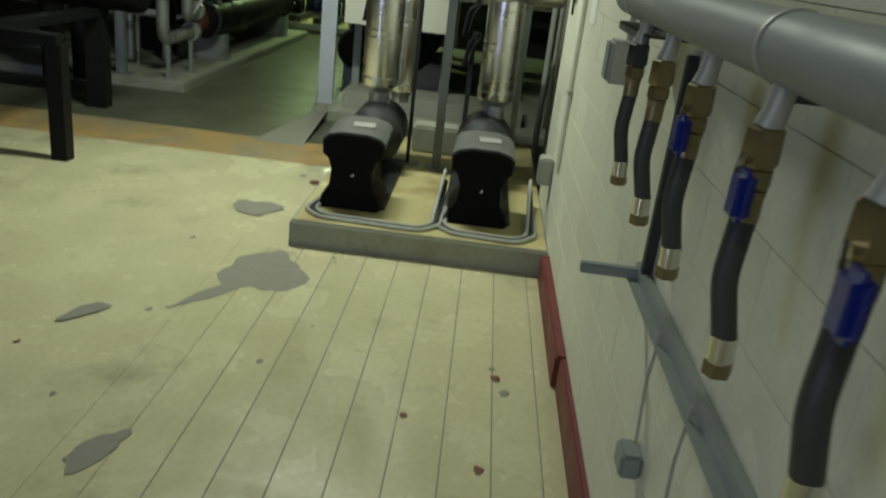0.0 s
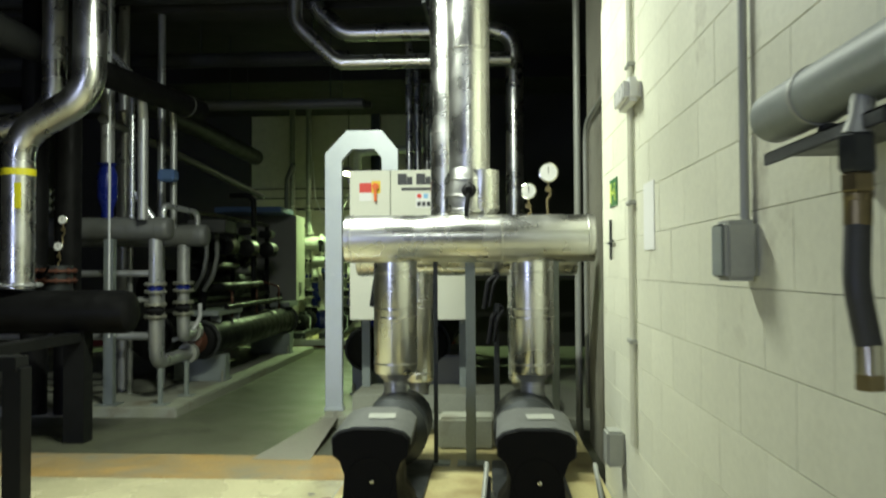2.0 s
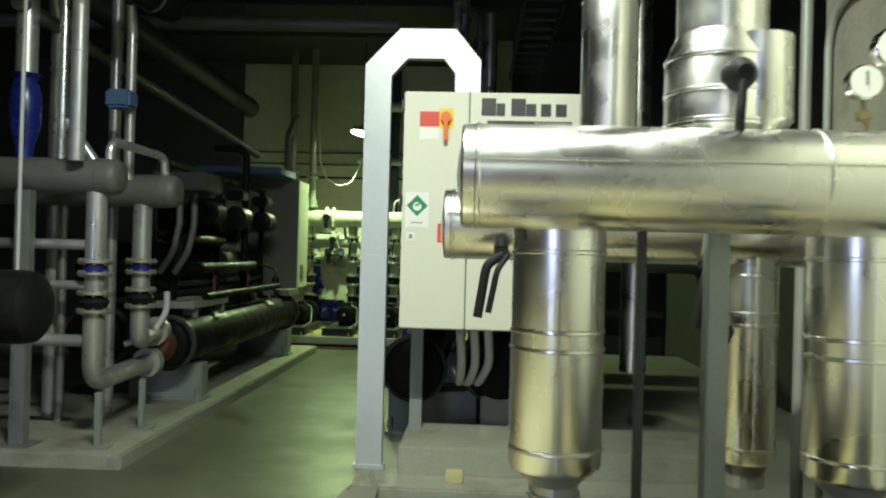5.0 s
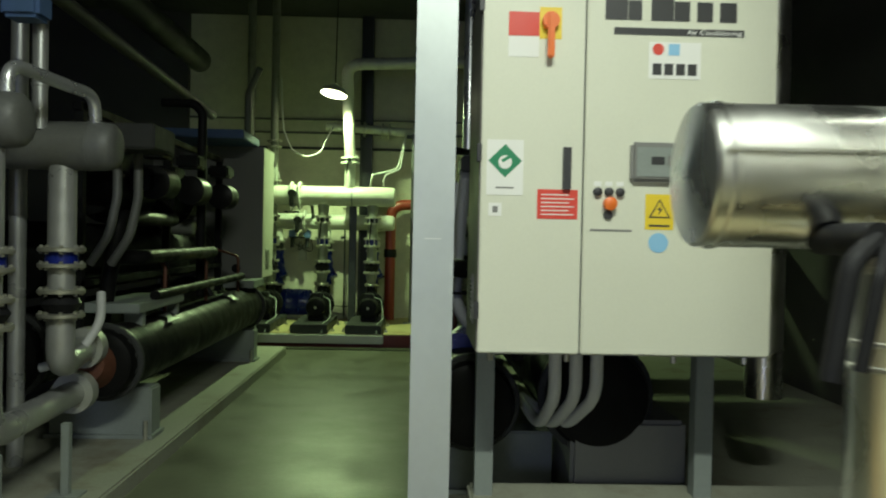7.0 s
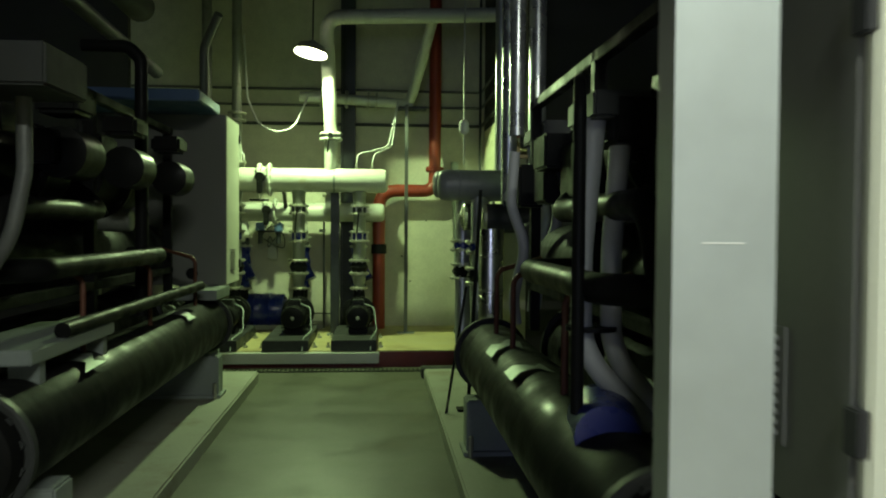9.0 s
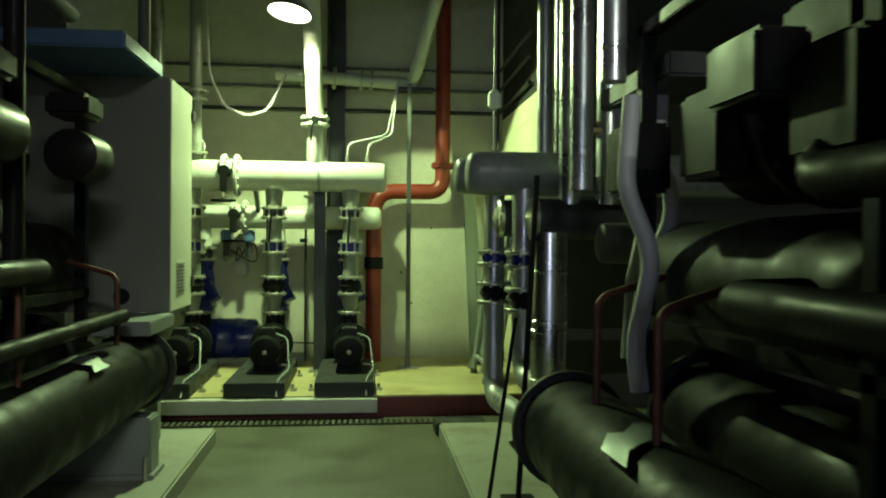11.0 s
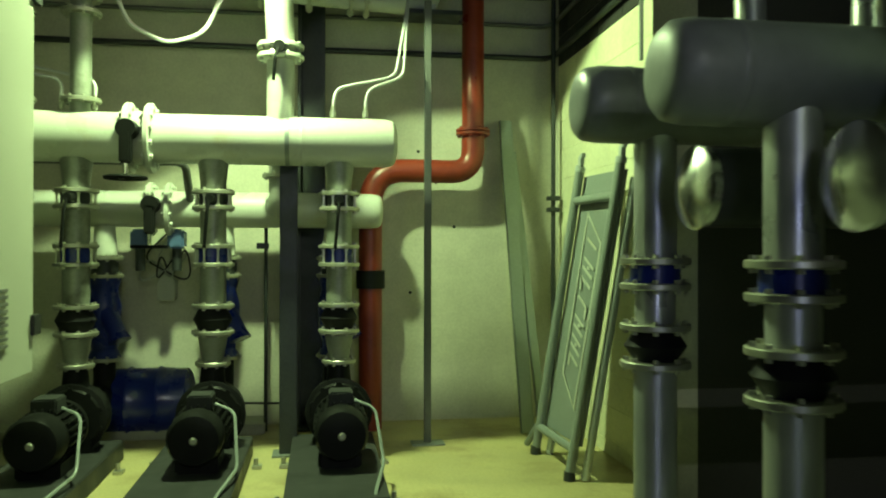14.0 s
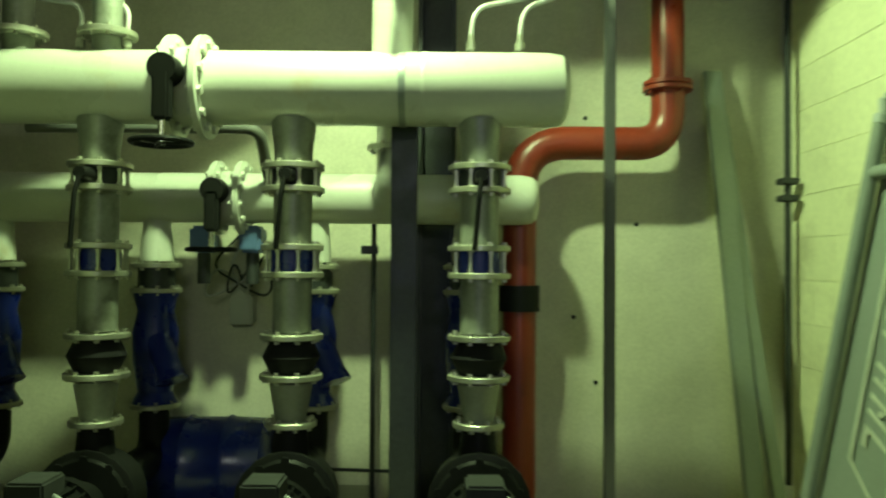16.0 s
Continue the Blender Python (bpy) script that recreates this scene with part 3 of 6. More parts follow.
# steel posts between the pipes
for x, w, y, z1 in ((-0.155, 0.065, 6.05, 1.52), (-0.385, 0.028, 6.05, 1.52), (0.02, 0.04, 6.6, 1.2), (0.42, 0.05, 6.3, 1.5)):
    t = thing("support_post", "dark grey steel support post on the plinth", "post", (x, y, 0.17), "support posts")
    part("shaft", box(BM(), (x - w / 2, y - w / 2, 0.18), (x + w / 2, y + w / 2, z1), 0.003), IRON if w < 0.05 else STRUT, t)
    part("base_plate", box(BM(), (x - 0.09, y - 0.07, 0.17), (x + 0.09, y + 0.07, 0.182), 0.002), STRUT, t)

# cable loops lying round the motors
for x0, x1 in ((-0.88, -0.02), (-0.06, 0.58)):
    for k in range(3):
        d = 0.028 * k
        t = whole("flexible_conduit", tube(BM(), [(x0 + 0.16 + d, 5.25, 0.45 - d), (x0 + 0.12 + d, 5.2, 0.21), (x0 + d, 4.62 + d, 0.186), (x0 + 0.12, 4.50 + d, 0.186), (x1 - 0.12, 4.47 + d, 0.186), (x1 - d, 4.62, 0.19), (x1 - d * 0.5, 5.3, 0.2 + 0.08 * k)], 0.014, 0.11, 8), CONDUIT if k != 1 else GREYI, "grey flexible conduit looped on the plinth", "cable", "conduit loops")
# small things on the plinth
whole("socket_box", box(BM(), (0.565, 4.92, 0.44), (0.657, 5.06, 0.62), 0.012), CONDUIT, "grey plastic junction box on the block wall", "junction box")
whole("cast_bracket", box(BM(), (-0.40, 6.45, 0.17), (0.0, 6.7, 0.40), 0.02), CONCRETE, "grey pump base block", "base")
whole("cable_gland", rings(BM(), [(0.34, 4.9, 0.172), (0.36, 4.95, 0.172)], [0.018, 0.012], 8), BLACKI, "small black cable end lying on the plinth", "debris")

# ---- the hose rail on the entrance wall ----
t = thing("hose_manifold", "grey painted manifold pipe with capped end on the block wall", "pipe", on_wall(0.9, 0.2, 1.7), "")
part("barrel", domed(BM(), on_wall(1.42, 0.125, 1.745), on_wall(-2.2, 0.125, 1.745), 0.05, 24, (True, False), 0.4), GREYM, t)
for s in (1.2, 0.05, -0.8):
    part("clamp", rings(BM(), [on_wall(s - 0.006, 0.125, 1.745), on_wall(s + 0.006, 0.125, 1.745)], [0.053, 0.053], 24), CONDUIT, t)
    bm = BM()
    box(bm, (-0.125, s - 0.012, 1.675), (-0.0, s + 0.012, 1.695), 0.003, WALL_TURN)
    part("bracket", bm, IRON, t)
bm = BM()
box(bm, (-0.15, 0.93, 1.668), (-0.004, 1.40, 1.674), 0.002, WALL_TURN)
box(bm, (-0.15, 0.93, 1.65), (-0.144, 1.40, 1.674), 0.002, WALL_TURN)
part("shelf_angle", bm, IRON, t, "dark steel shelf angle")

for k, s in enumerate((1.01, 0.69, 0.36, 0.0, -0.34, -0.67)):
    o, z, lean = 0.15, 1.665, 0.012 * (k % 2)
    r = 0.0185
    t = thing("drain_hose", "short dusty black rubber hose with brass ends hanging from a valve", "hose", on_wall(s, o, 1.26), "hanging hoses")
    part("stub", rings(BM(), [on_wall(s, o - 0.012, z + 0.045), on_wall(s, o - 0.006, z + 0.005), on_wall(s, o, z - 0.02)], [0.017, 0.017, 0.02], 14), CONDUIT, t, "pale welded stub")
    bm = BM()
    rings(bm, [on_wall(s, o, z - 0.018), on_wall(s, o, z - 0.022), on_wall(s, o, z - 0.068), on_wall(s, o, z - 0.074)], [0.022, 0.026, 0.027, 0.023], 6)
    part("valve_body", bm, IRON if k == 0 else BRASS, t, "dull brass ball valve")
    part("nipple", rings(BM(), [on_wall(s, o, z - 0.073), on_wall(s, o, z - 0.078), on_wall(s, o, z - 0.10), on_wall(s, o, z - 0.105)], [0.019, 0.0235, 0.0235, 0.019], 6), BRASS, t)
    if k in (2, 3, 4):
        lever = part("lever_arm", tube(BM(), [on_wall(s, o + 0.02, z - 0.06), on_wall(s - 0.03, o + 0.034, z - 0.075), on_wall(s - 0.07, o + 0.034, z - 0.12)], 0.006, 0.02, 8), CHROME, t)
        bm = BM()
        box(bm, (-o - 0.046, s - 0.085, z - 0.135), (-o - 0.022, s - 0.038, z - 0.065), 0.009, WALL_TURN)
        part("valve_handle", bm, BLUE, t, "blue valve handle")
    part("upper_ferrule", rings(BM(), [on_wall(s, o, z - 0.103), on_wall(s + 0.001, o, z - 0.112), on_wall(s + 0.001, o, z - 0.114), on_wall(s + 0.002, o, z - 0.15)], [0.0205, 0.0205, 0.0195, 0.0195], 16), BRASS, t)
    part("tube", tube(BM(), [on_wall(s + 0.002, o, z - 0.145), on_wall(s - 0.012, o + 0.01, z - 0.235), on_wall(s - 0.004 - lean, o - 0.01, z - 0.325)], r, 0.12, 16), HOSE, t)
    part("lower_ferrule", rings(BM(), [on_wall(s - 0.004 - lean, o - 0.01, z - 0.32), on_wall(s - 0.002 - lean, o - 0.012, z - 0.362)], [0.0195, 0.0195], 16), CHROME, t, "bright metal ferrule")
    part("nut", rings(BM(), [on_wall(s - 0.002 - lean, o - 0.012, z - 0.362), on_wall(s - 0.001 - lean, o - 0.013, z - 0.385)], [0.022, 0.022], 6), BRASS, t)

t = thing("angle_rail", "grey steel angle rail fixed to the block wall", "rail", on_wall(0.9, 0.1, 1.0), "")
bm = BM()
box(bm, (-0.19, 1.025, 1.005), (-0.002, 1.055, 1.035), 0.003, WALL_TURN)
part("arm", bm, GREYM, t)
bm = BM()
box(bm, (-0.03, -2.4, 1.0), (-0.002, 1.07, 1.045), 0.003, WALL_TURN)
box(bm, (-0.055, -2.4, 1.0), (-0.002, 1.07, 1.008), 0.002, WALL_TURN)
part("rail", bm, GREYM, t)
for s in (0.62, 0.30, -0.1):
    bm = BM()
    tube(bm, [on_wall(s, 0.045, 1.04), on_wall(s + 0.01, 0.05, 0.90), on_wall(s + 0.05, 0.03, 0.70)], 0.004, 0.05, 6)
    part("hanger_rod", bm, CONDUIT, t)
t = thing("hook_block", "small grey metal block hanging on the wall", "fitting", on_wall(0.7, 0.04, 0.62))
part("block", box(BM(), (-0.06, 0.65, 0.60), (-0.003, 0.74, 0.67), 0.008, WALL_TURN), GREYM, t)
whole("wall_post", box(BM(), (-0.03, 0.975, 1.04), (-0.003, 1.01, 1.635), 0.003, WALL_TURN), IRON, "dark steel upright on the block wall", "post")

# boxes, conduits and signs on the wall
t = thing("switch_box", "grey plastic switch box on the block wall", "switch box", on_wall(1.70, 0.0, 1.4))
part("body", box(BM(), (-0.088, 1.87, 1.42), (-0.003, 1.985, 1.575), 0.012, WALL_TURN), CONDUIT, t)
part("cover", box(BM(), (-0.094, 1.88, 1.43), (-0.085, 1.975, 1.565), 0.006, WALL_TURN), GREYM, t)
whole("conduit", tube(BM(), [on_wall(1.93, 0.02, 1.57), on_wall(1.93, 0.02, 4.6)], 0.012, 0, 10), CONDUIT, "grey conduit running up the block wall", "conduit", "wall conduits")
for d in (0.0, 0.055):
    whole("conduit", tube(BM(), [on_wall(3.58 + d, 0.016, 0.62), on_wall(3.58 + d, 0.016, 4.6)], 0.011, 0, 10), CREAM, "long painted vertical conduit on the block wall", "conduit", "wall conduits")
for z in (1.1, 1.75, 2.4):
    whole("conduit_clip", box(BM(), (-0.034, 3.555, z), (-0.002, 3.66, z + 0.02), 0.004, WALL_TURN), CONDUIT, "small grey conduit saddle clip", "clip", "conduit clips")
whole("paper_notice", box(BM(), (-0.006, 3.14, 1.53), (-0.0025, 3.36, 1.82), 0.0, WALL_TURN), LABELW, "blank white paper notice on the block wall", "notice")

t = thing("exit_sign", "green and yellow emergency exit sign on the wall", "sign", on_wall(4.1, 0, 1.9))
M_EX = WALL_TURN @ pose(-0.003, 4.20, 1.865, 90, 0, -90)
part("plate", box(BM(), (-0.12, -0.075, 0.0), (0.12, 0.075, 0.006), 0.001, M_EX), SIGNGREEN, t)
bm = BM()
box(bm, (-0.105, -0.055, 0.006), (-0.05, 0.055, 0.008), 0, M_EX)
box(bm, (-0.035, -0.008, 0.006), (0.02, 0.008, 0.008), 0, M_EX)
box(bm, (-0.01, -0.02, 0.006), (0.005, 0.02, 0.008), 0, M_EX)
box(bm, (0.04, -0.05, 0.006), (0.058, 0.02, 0.008), 0, M_EX @ pose(0, 0, 0, 0, 0, 8))
box(bm, (0.072, -0.05, 0.006), (0.085, 0.0, 0.008), 0, M_EX)
box(bm, (0.045, 0.028, 0.006), (0.07, 0.05, 0.008), 0, M_EX)
part("pictogram", bm, SIGNYEL, t, "yellow pictogram of a door and arrow")
bm = BM()
tube(bm, [on_wall(4.25, 0.016, 1.72), on_wall(4.25, 0.016, 1.50)], 0.008, 0, 6)
tube(bm, [on_wall(4.17, 0.016, 1.60), on_wall(4.34, 0.016, 1.59)], 0.007, 0, 6)
whole("wall_hook", bm, IRON, "small metal hook on the block wall", "hook")
t = thing("emergency_lamp", "white plastic emergency lamp on the block wall", "lamp", on_wall(3.6, 0, 2.3))
part("housing", box(BM(), (-0.075, 3.38, 2.20), (-0.002, 3.70, 2.31), 0.02, WALL_TURN), LABELW, t)
part("lens", box(BM(), (-0.08, 3.40, 2.215), (-0.07, 3.68, 2.295), 0.004, WALL_TURN), GLASS, t)
# arched conduit on the set-back wall
whole("conduit_arch", tube(BM(), [(0.77, 7.45, 0.3), (0.77, 7.45, 2.65), (0.77, 6.15, 2.65), (0.77, 6.15, 0.3)], 0.018, 0.2, 10), CONDUIT, "arched grey conduit on the set-back wall", "conduit", "wall conduits")
whole("corner_pipe", tube(BM(), [(0.72, 7.59, 0.0), (0.72, 7.58, 4.6)], 0.03, 0, 12), CONDUIT, "vertical pipe at the wall's end", "pipe")

# ---- dark header on legs at the other side of the bay ----
t = thing("dark_header", "black lagged header on black steel legs", "pipe", (-3.5, 7.4, 0))
part("barrel", domed(BM(), (-3.05, 7.4, 1.10), (-6.5, 7.4, 1.10), 0.185, 28, (True, False), 0.5), BLACKI, t)
bm = BM()
box(bm, (-3.62, 7.30, 0.0), (-3.44, 7.46, 0.95), 0.004)
part("leg", bm, BLACKP, t)
bm = BM()
box(bm, (-3.00, 5.50, 0.0), (-2.88, 5.62, 0.86), 0.004)
part("leg", bm, BLACKP, t)
bm = BM()
box(bm, (-3.64, 5.48, 0.84), (-2.90, 5.62, 0.93), 0.004)
box(bm, (-3.60, 5.5, 0.85), (-3.46, 7.4, 0.93), 0.004)
part("frame", bm, BLACKP, t)
t = thing("clad_bend", "aluminium clad pipe bending down with yellow bands", "pipe", (-4.08, 7.4, 1.27))
part("jacket", tube(BM(), [(-4.08, 7.4, 1.3), (-4.08, 7.4, 2.62), (-3.4, 7.3, 2.95), (-3.4, 7.3, 4.7)], 0.135, 0.32, 28), ALU, t)
part("flange", flange(BM(), (-4.08, 7.4, 1.33), (0, 0, 1), 0.20), ALUD, t)
part("band", rings(BM(), [(-4.08, 7.4, 1.50), (-4.08, 7.4, 1.52)], [0.142, 0.142], 28), ALU, t)
part("yellow_band", rings(BM(), [(-4.08, 7.4, 2.27), (-4.08, 7.4, 2.33)], [0.1385, 0.1385], 28), YELBAND, t, "yellow marking tape")
bm = BM()
box(bm, (-4.03, 7.255, 1.98), (-3.98, 7.28, 2.2), 0.002)
part("yellow_tag", bm, YELBAND, t, "yellow flow arrow")
t = lagged_pipe("clad_bend", [(-4.05, 7.9, 4.2), (-4.05, 7.9, 2.9), (-4.8, 7.9, 2.7)], 0.11, 0.3, "aluminium clad pipe bend high in the dark bay", ALU)
for x, y in ((-4.35, 8.1), (-4.05, 8.15)):
    whole("lagged_drop", tube(BM(), [(x, y, 0.1), (x, y, 4.7)], 0.12, 0, 20), BLACKI, "black lagged vertical pipe", "pipe", "black drops")

# ---- the chiller cabinet by the aisle ----
CX0, CX1, CY, CZ0, CZ1 = -1.36, -0.225, 8.29, 0.965, 2.395
t = thing("control_cabinet", "beige steel chiller control cabinet with two doors and stickers", "control cabinet", (CX0, CY, CZ0))
part("body", box(BM(), (CX0, CY + 0.012, CZ0), (CX1, CY + 0.62, CZ1), 0.006), CASED, t)
XS = -0.965
for x0, x1 in ((CX0 + 0.004, XS - 0.004), (XS + 0.004, CX1 - 0.004)):
    door = part("door", box(BM(), (x0, CY - 0.018, CZ0 + 0.006), (x1, CY + 0.012, CZ1 - 0.006), 0.006), CASING, t, "beige enamelled door")
    if x0 < -1.2:
        left = door
    else:
        right = door


def plate(name, x0, z0, x1, z1, mat, parent, out=0.002, y=CY - 0.018):
    return part(name, box(BM(), (x0, y - out, z0), (x1, y + 0.0005, z1)), mat, parent)


# stickers and fittings of the narrow door
plate("white_sticker", -1.335, 1.575, -1.195, 1.785, LABELW, left)
bm = BM()
box(bm, (-0.045, -0.003, -0.045), (0.045, -0.0005, 0.045), 0, pose(-1.265, CY - 0.018, 1.705, 0, 45, 0))
part("green_diamond", bm, LABELG, left)
part("diamond_mark", rings(BM(), [(-1.265, CY - 0.0205, 1.70), (-1.265, CY - 0.0216, 1.70)], [0.026, 0.026], 16), LABELW, left)
part("diamond_arrow", box(BM(), (-0.018, -0.0005, -0.006), (0.018, 0.0005, 0.006), 0, pose(-1.262, CY - 0.0217, 1.712, 0, -30, 0)), LABELG, left)
plate("sticker_print", -1.30, 1.60, -1.23, 1.606, CASED, left, 0.003)
plate("sticker_symbol", -1.31, 1.508, -1.29, 1.532, CASED, left, 0.003)
plate("small_sticker", -1.325, 1.495, -1.275, 1.545, LABELW, left)
plate("red_sticker", -1.14, 1.488, -0.985, 1.60, LABELR, left)
for k in range(6):
    plate("sticker_print", -1.125, 1.503 + 0.015 * k, -1.0 - 0.02 * (k % 2), 1.507 + 0.015 * k, LABELW, left, 0.0035)
plate("door_handle", -1.045, 1.60, -1.015, 1.76, INK, left, 0.02)
plate("warning_plate_red", -1.262, 2.18, -1.145, 2.27, LABELR, left)
plate("warning_plate_white", -1.262, 2.10, -1.145, 2.178, LABELW, left)
bm = BM()
rod(bm, (-1.105, CY - 0.018, 2.235), (-1.105, CY - 0.05, 2.235), 0.032, seg=20)
box(bm, (-1.118, CY - 0.065, 2.09), (-1.092, CY - 0.045, 2.26), 0.006)
part("rotary_switch", bm, ORANGE, left, "orange rotary main switch")
plate("switch_backing", -1.145, 2.17, -1.06, 2.29, LABELY, left)
for z in (1.10, 1.70, 2.27):
    bm = BM()
    box(bm, (CX0 - 0.012, CY - 0.02, z), (CX0 + 0.006, CY + 0.02, z + 0.07), 0.003)
    part("hinge", bm, INK, t)

# wide door
for k, (w, h) in enumerate(((0.10, 0.105), (0.06, 0.075), (0.10, 0.105), (0.07, 0.075), (0.07, 0.075), (0.075, 0.075))):
    x = -0.895 + 0.088 * k
    plate("maker_mark", x, 2.25, x + w * 0.86, 2.25 + h, INK, right, 0.0025)
plate("brand_strip", -0.86, 2.195, -0.36, 2.222, INK, right)
plate_text("strip_print", "Air Conditioning", 0.026, pose(-0.475, CY - 0.0206, 2.2085, 90, 0, 0), LABELW, right, 0.0004, 0.21)
plate("maker_plate", -0.725, 2.03, -0.525, 2.17, LABELW, right)
bm = BM()
rings(bm, [(-0.69, CY - 0.0195, 2.142), (-0.69, CY - 0.0225, 2.142)], [0.022, 0.022], 20)
part("red_dot", bm, LABELR, right)
plate("blue_square", -0.65, 2.12, -0.608, 2.163, LABELB, right, 0.004)
for k in range(4):
    plate("maker_print", -0.71 + 0.045 * k, 2.045, -0.676 + 0.045 * k, 2.088, INK, right, 0.004)
bm = BM()
box(bm, (-0.79, CY - 0.05, 1.635), (-0.545, CY - 0.018, 1.785), 0.012)
part("display_frame", bm, CASED, right, "grey display window")
plate("display_panel", -0.77, 1.655, -0.565, 1.765, GREYM, right, 0.004, CY - 0.05)
plate("display_screen", -0.715, 1.70, -0.665, 1.73, INK, right, 0.006, CY - 0.05)
bm = BM()
box(bm, (-0.655, CY - 0.056, 1.695), (-0.595, CY - 0.053, 1.735))
part("display_keys", bm, CASED, right)
for k in range(3):
    bm = BM()
    x = -0.91 + 0.043 * k
    rings(bm, [(x, CY - 0.018, 1.595), (x, CY - 0.035, 1.595), (x, CY - 0.038, 1.595)], [0.017, 0.016, 0.010], 16)
    part("push_button", bm, INK, right)
    plate("button_tag", x - 0.014, 1.617, x + 0.014, 1.635, LABELW, right)
bm = BM()
rings(bm, [(-0.865, CY - 0.018, 1.55), (-0.865, CY - 0.05, 1.55), (-0.865, CY - 0.056, 1.55)], [0.024, 0.026, 0.015], 16)
part("emergency_stop", bm, ORANGE, right, "orange emergency stop button")
bm = BM()
rings(bm, [(-0.868, CY - 0.018, 1.508), (-0.868, CY - 0.03, 1.508)], [0.018, 0.016], 16)
part("key_switch", bm, INK, right)
plate("nameplate", -0.935, 1.445, -0.775, 1.453, CASED, right, 0.0015)
plate("yellow_warning", -0.725, 1.455, -0.615, 1.59, LABELY, right)
bm = BM()
vs = [bm.verts.new((-0.67 + dx, CY - 0.0215, 1.50 + dz)) for dx, dz in ((-0.042, 0), (0.042, 0), (0, 0.072))]
bm.faces.new(vs)
part("warning_triangle", bm, INK, right)
bm = BM()
vs = [bm.verts.new((-0.67 + dx, CY - 0.0222, 1.505 + dz)) for dx, dz in ((-0.033, 0), (0.033, 0), (0, 0.057))]
bm.faces.new(vs)
part("warning_triangle_field", bm, LABELY, right)
bm = BM()
vs = [bm.verts.new((-0.67 + dx, CY - 0.0228, 1.512 + dz)) for dx, dz in ((0.006, 0.04), (-0.010, 0.018), (0.0, 0.018), (-0.006, -0.002), (0.011, 0.022), (0.001, 0.022))]
bm.faces.new(vs)
part("warning_bolt", bm, INK, right)
plate("print_bars", -0.71, 1.466, -0.63, 1.474, INK, right, 0.003)
bm = BM()
rings(bm, [(-0.672, CY - 0.018, 1.405), (-0.672, CY - 0.0205, 1.405)], [0.038, 0.038], 24)
part("blue_sticker", bm, LABELB, right)
for x in (-1.30, -1.0, -0.58, -0.3):
    rod_bm = rod(BM(), (x, CY + 0.05, CZ0), (x, CY + 0.05, CZ0 - 0.03), 0.012, seg=8)
    part("cable_gland", rod_bm, FLANGE, t)
bm = BM()
box(bm, (CX0 - 0.004, CY + 0.20, 1.06), (CX0 + 0.001, CY + 0.42, 1.26), 0.001)
part("side_vent", bm, CASED, t)
for k in range(10):
    bm = BM()
    box(bm, (CX0 - 0.010, CY + 0.22, 1.075 + 0.018 * k), (CX0 - 0.003, CY + 0.40, 1.083 + 0.018 * k))
    part("louvre", bm, CASED, t)
t = thing("cabinet_stand", "dark steel legs under the control cabinet", "stand", (-0.8, 8.7, 0.10))
for x in (-1.28, -0.30):
    part("leg", box(BM(), (x - 0.04, 8.75, 0.10), (x + 0.04, 8.83, CZ0), 0.003), GREYM, t)

# galvanised duct bending into the cabinet's top
t = thing("sheet_duct", "galvanised sheet metal duct with a segmented bend", "duct", (-1.53, 8.45, 0.10))
DY0, DY1 = 8.36, 8.43


def duct_bend():
    """Rectangular duct swept along a segmented arch."""
    outer = [(-1.61, 0.125), (-1.61, 2.57), (-1.40, 2.79), (-1.06, 2.79), (-0.905, 2.60), (-0.905, 2.40)]
    inner = [(-1.45, 0.125), (-1.45, 2.50), (-1.35, 2.61), (-1.13, 2.61), (-1.06, 2.52), (-1.06, 2.40)]
    bm = BM()
    rows = []
    for (ox, oz), (ix, iz) in zip(outer, inner):
        rows.append([bm.verts.new(p) for p in ((ox, DY0, oz), (ix, DY0, iz), (ix, DY1, iz), (ox, DY1, oz))])
    for a, b in zip(rows, rows[1:]):
        for k in range(4):
            bm.faces.new((a[k], a[(k + 1) % 4], b[(k + 1) % 4], b[k]))
    bm.faces.new(rows[0])
    bm.faces.new(rows[-1][::-1])
    return bm


part("sheet", duct_bend(), GALV, t, smooth=10)
part("foot_ring", box(BM(), (-1.625, DY0 - 0.012, 0.10), (-1.435, DY1 + 0.012, 0.128), 0.003), GALV, t)
part("scratch", box(BM(), (-1.565, DY0 - 0.0008, 1.402), (-1.50, DY0 + 0.001, 1.405)), LABELW, t)
whole("wood_wedge", box(BM(), (-1.05, 8.12, 0.10), (-0.95, 8.30, 0.14), 0.004, None), YSLAB, "small yellow wooden offcut on the plinth", "offcut")


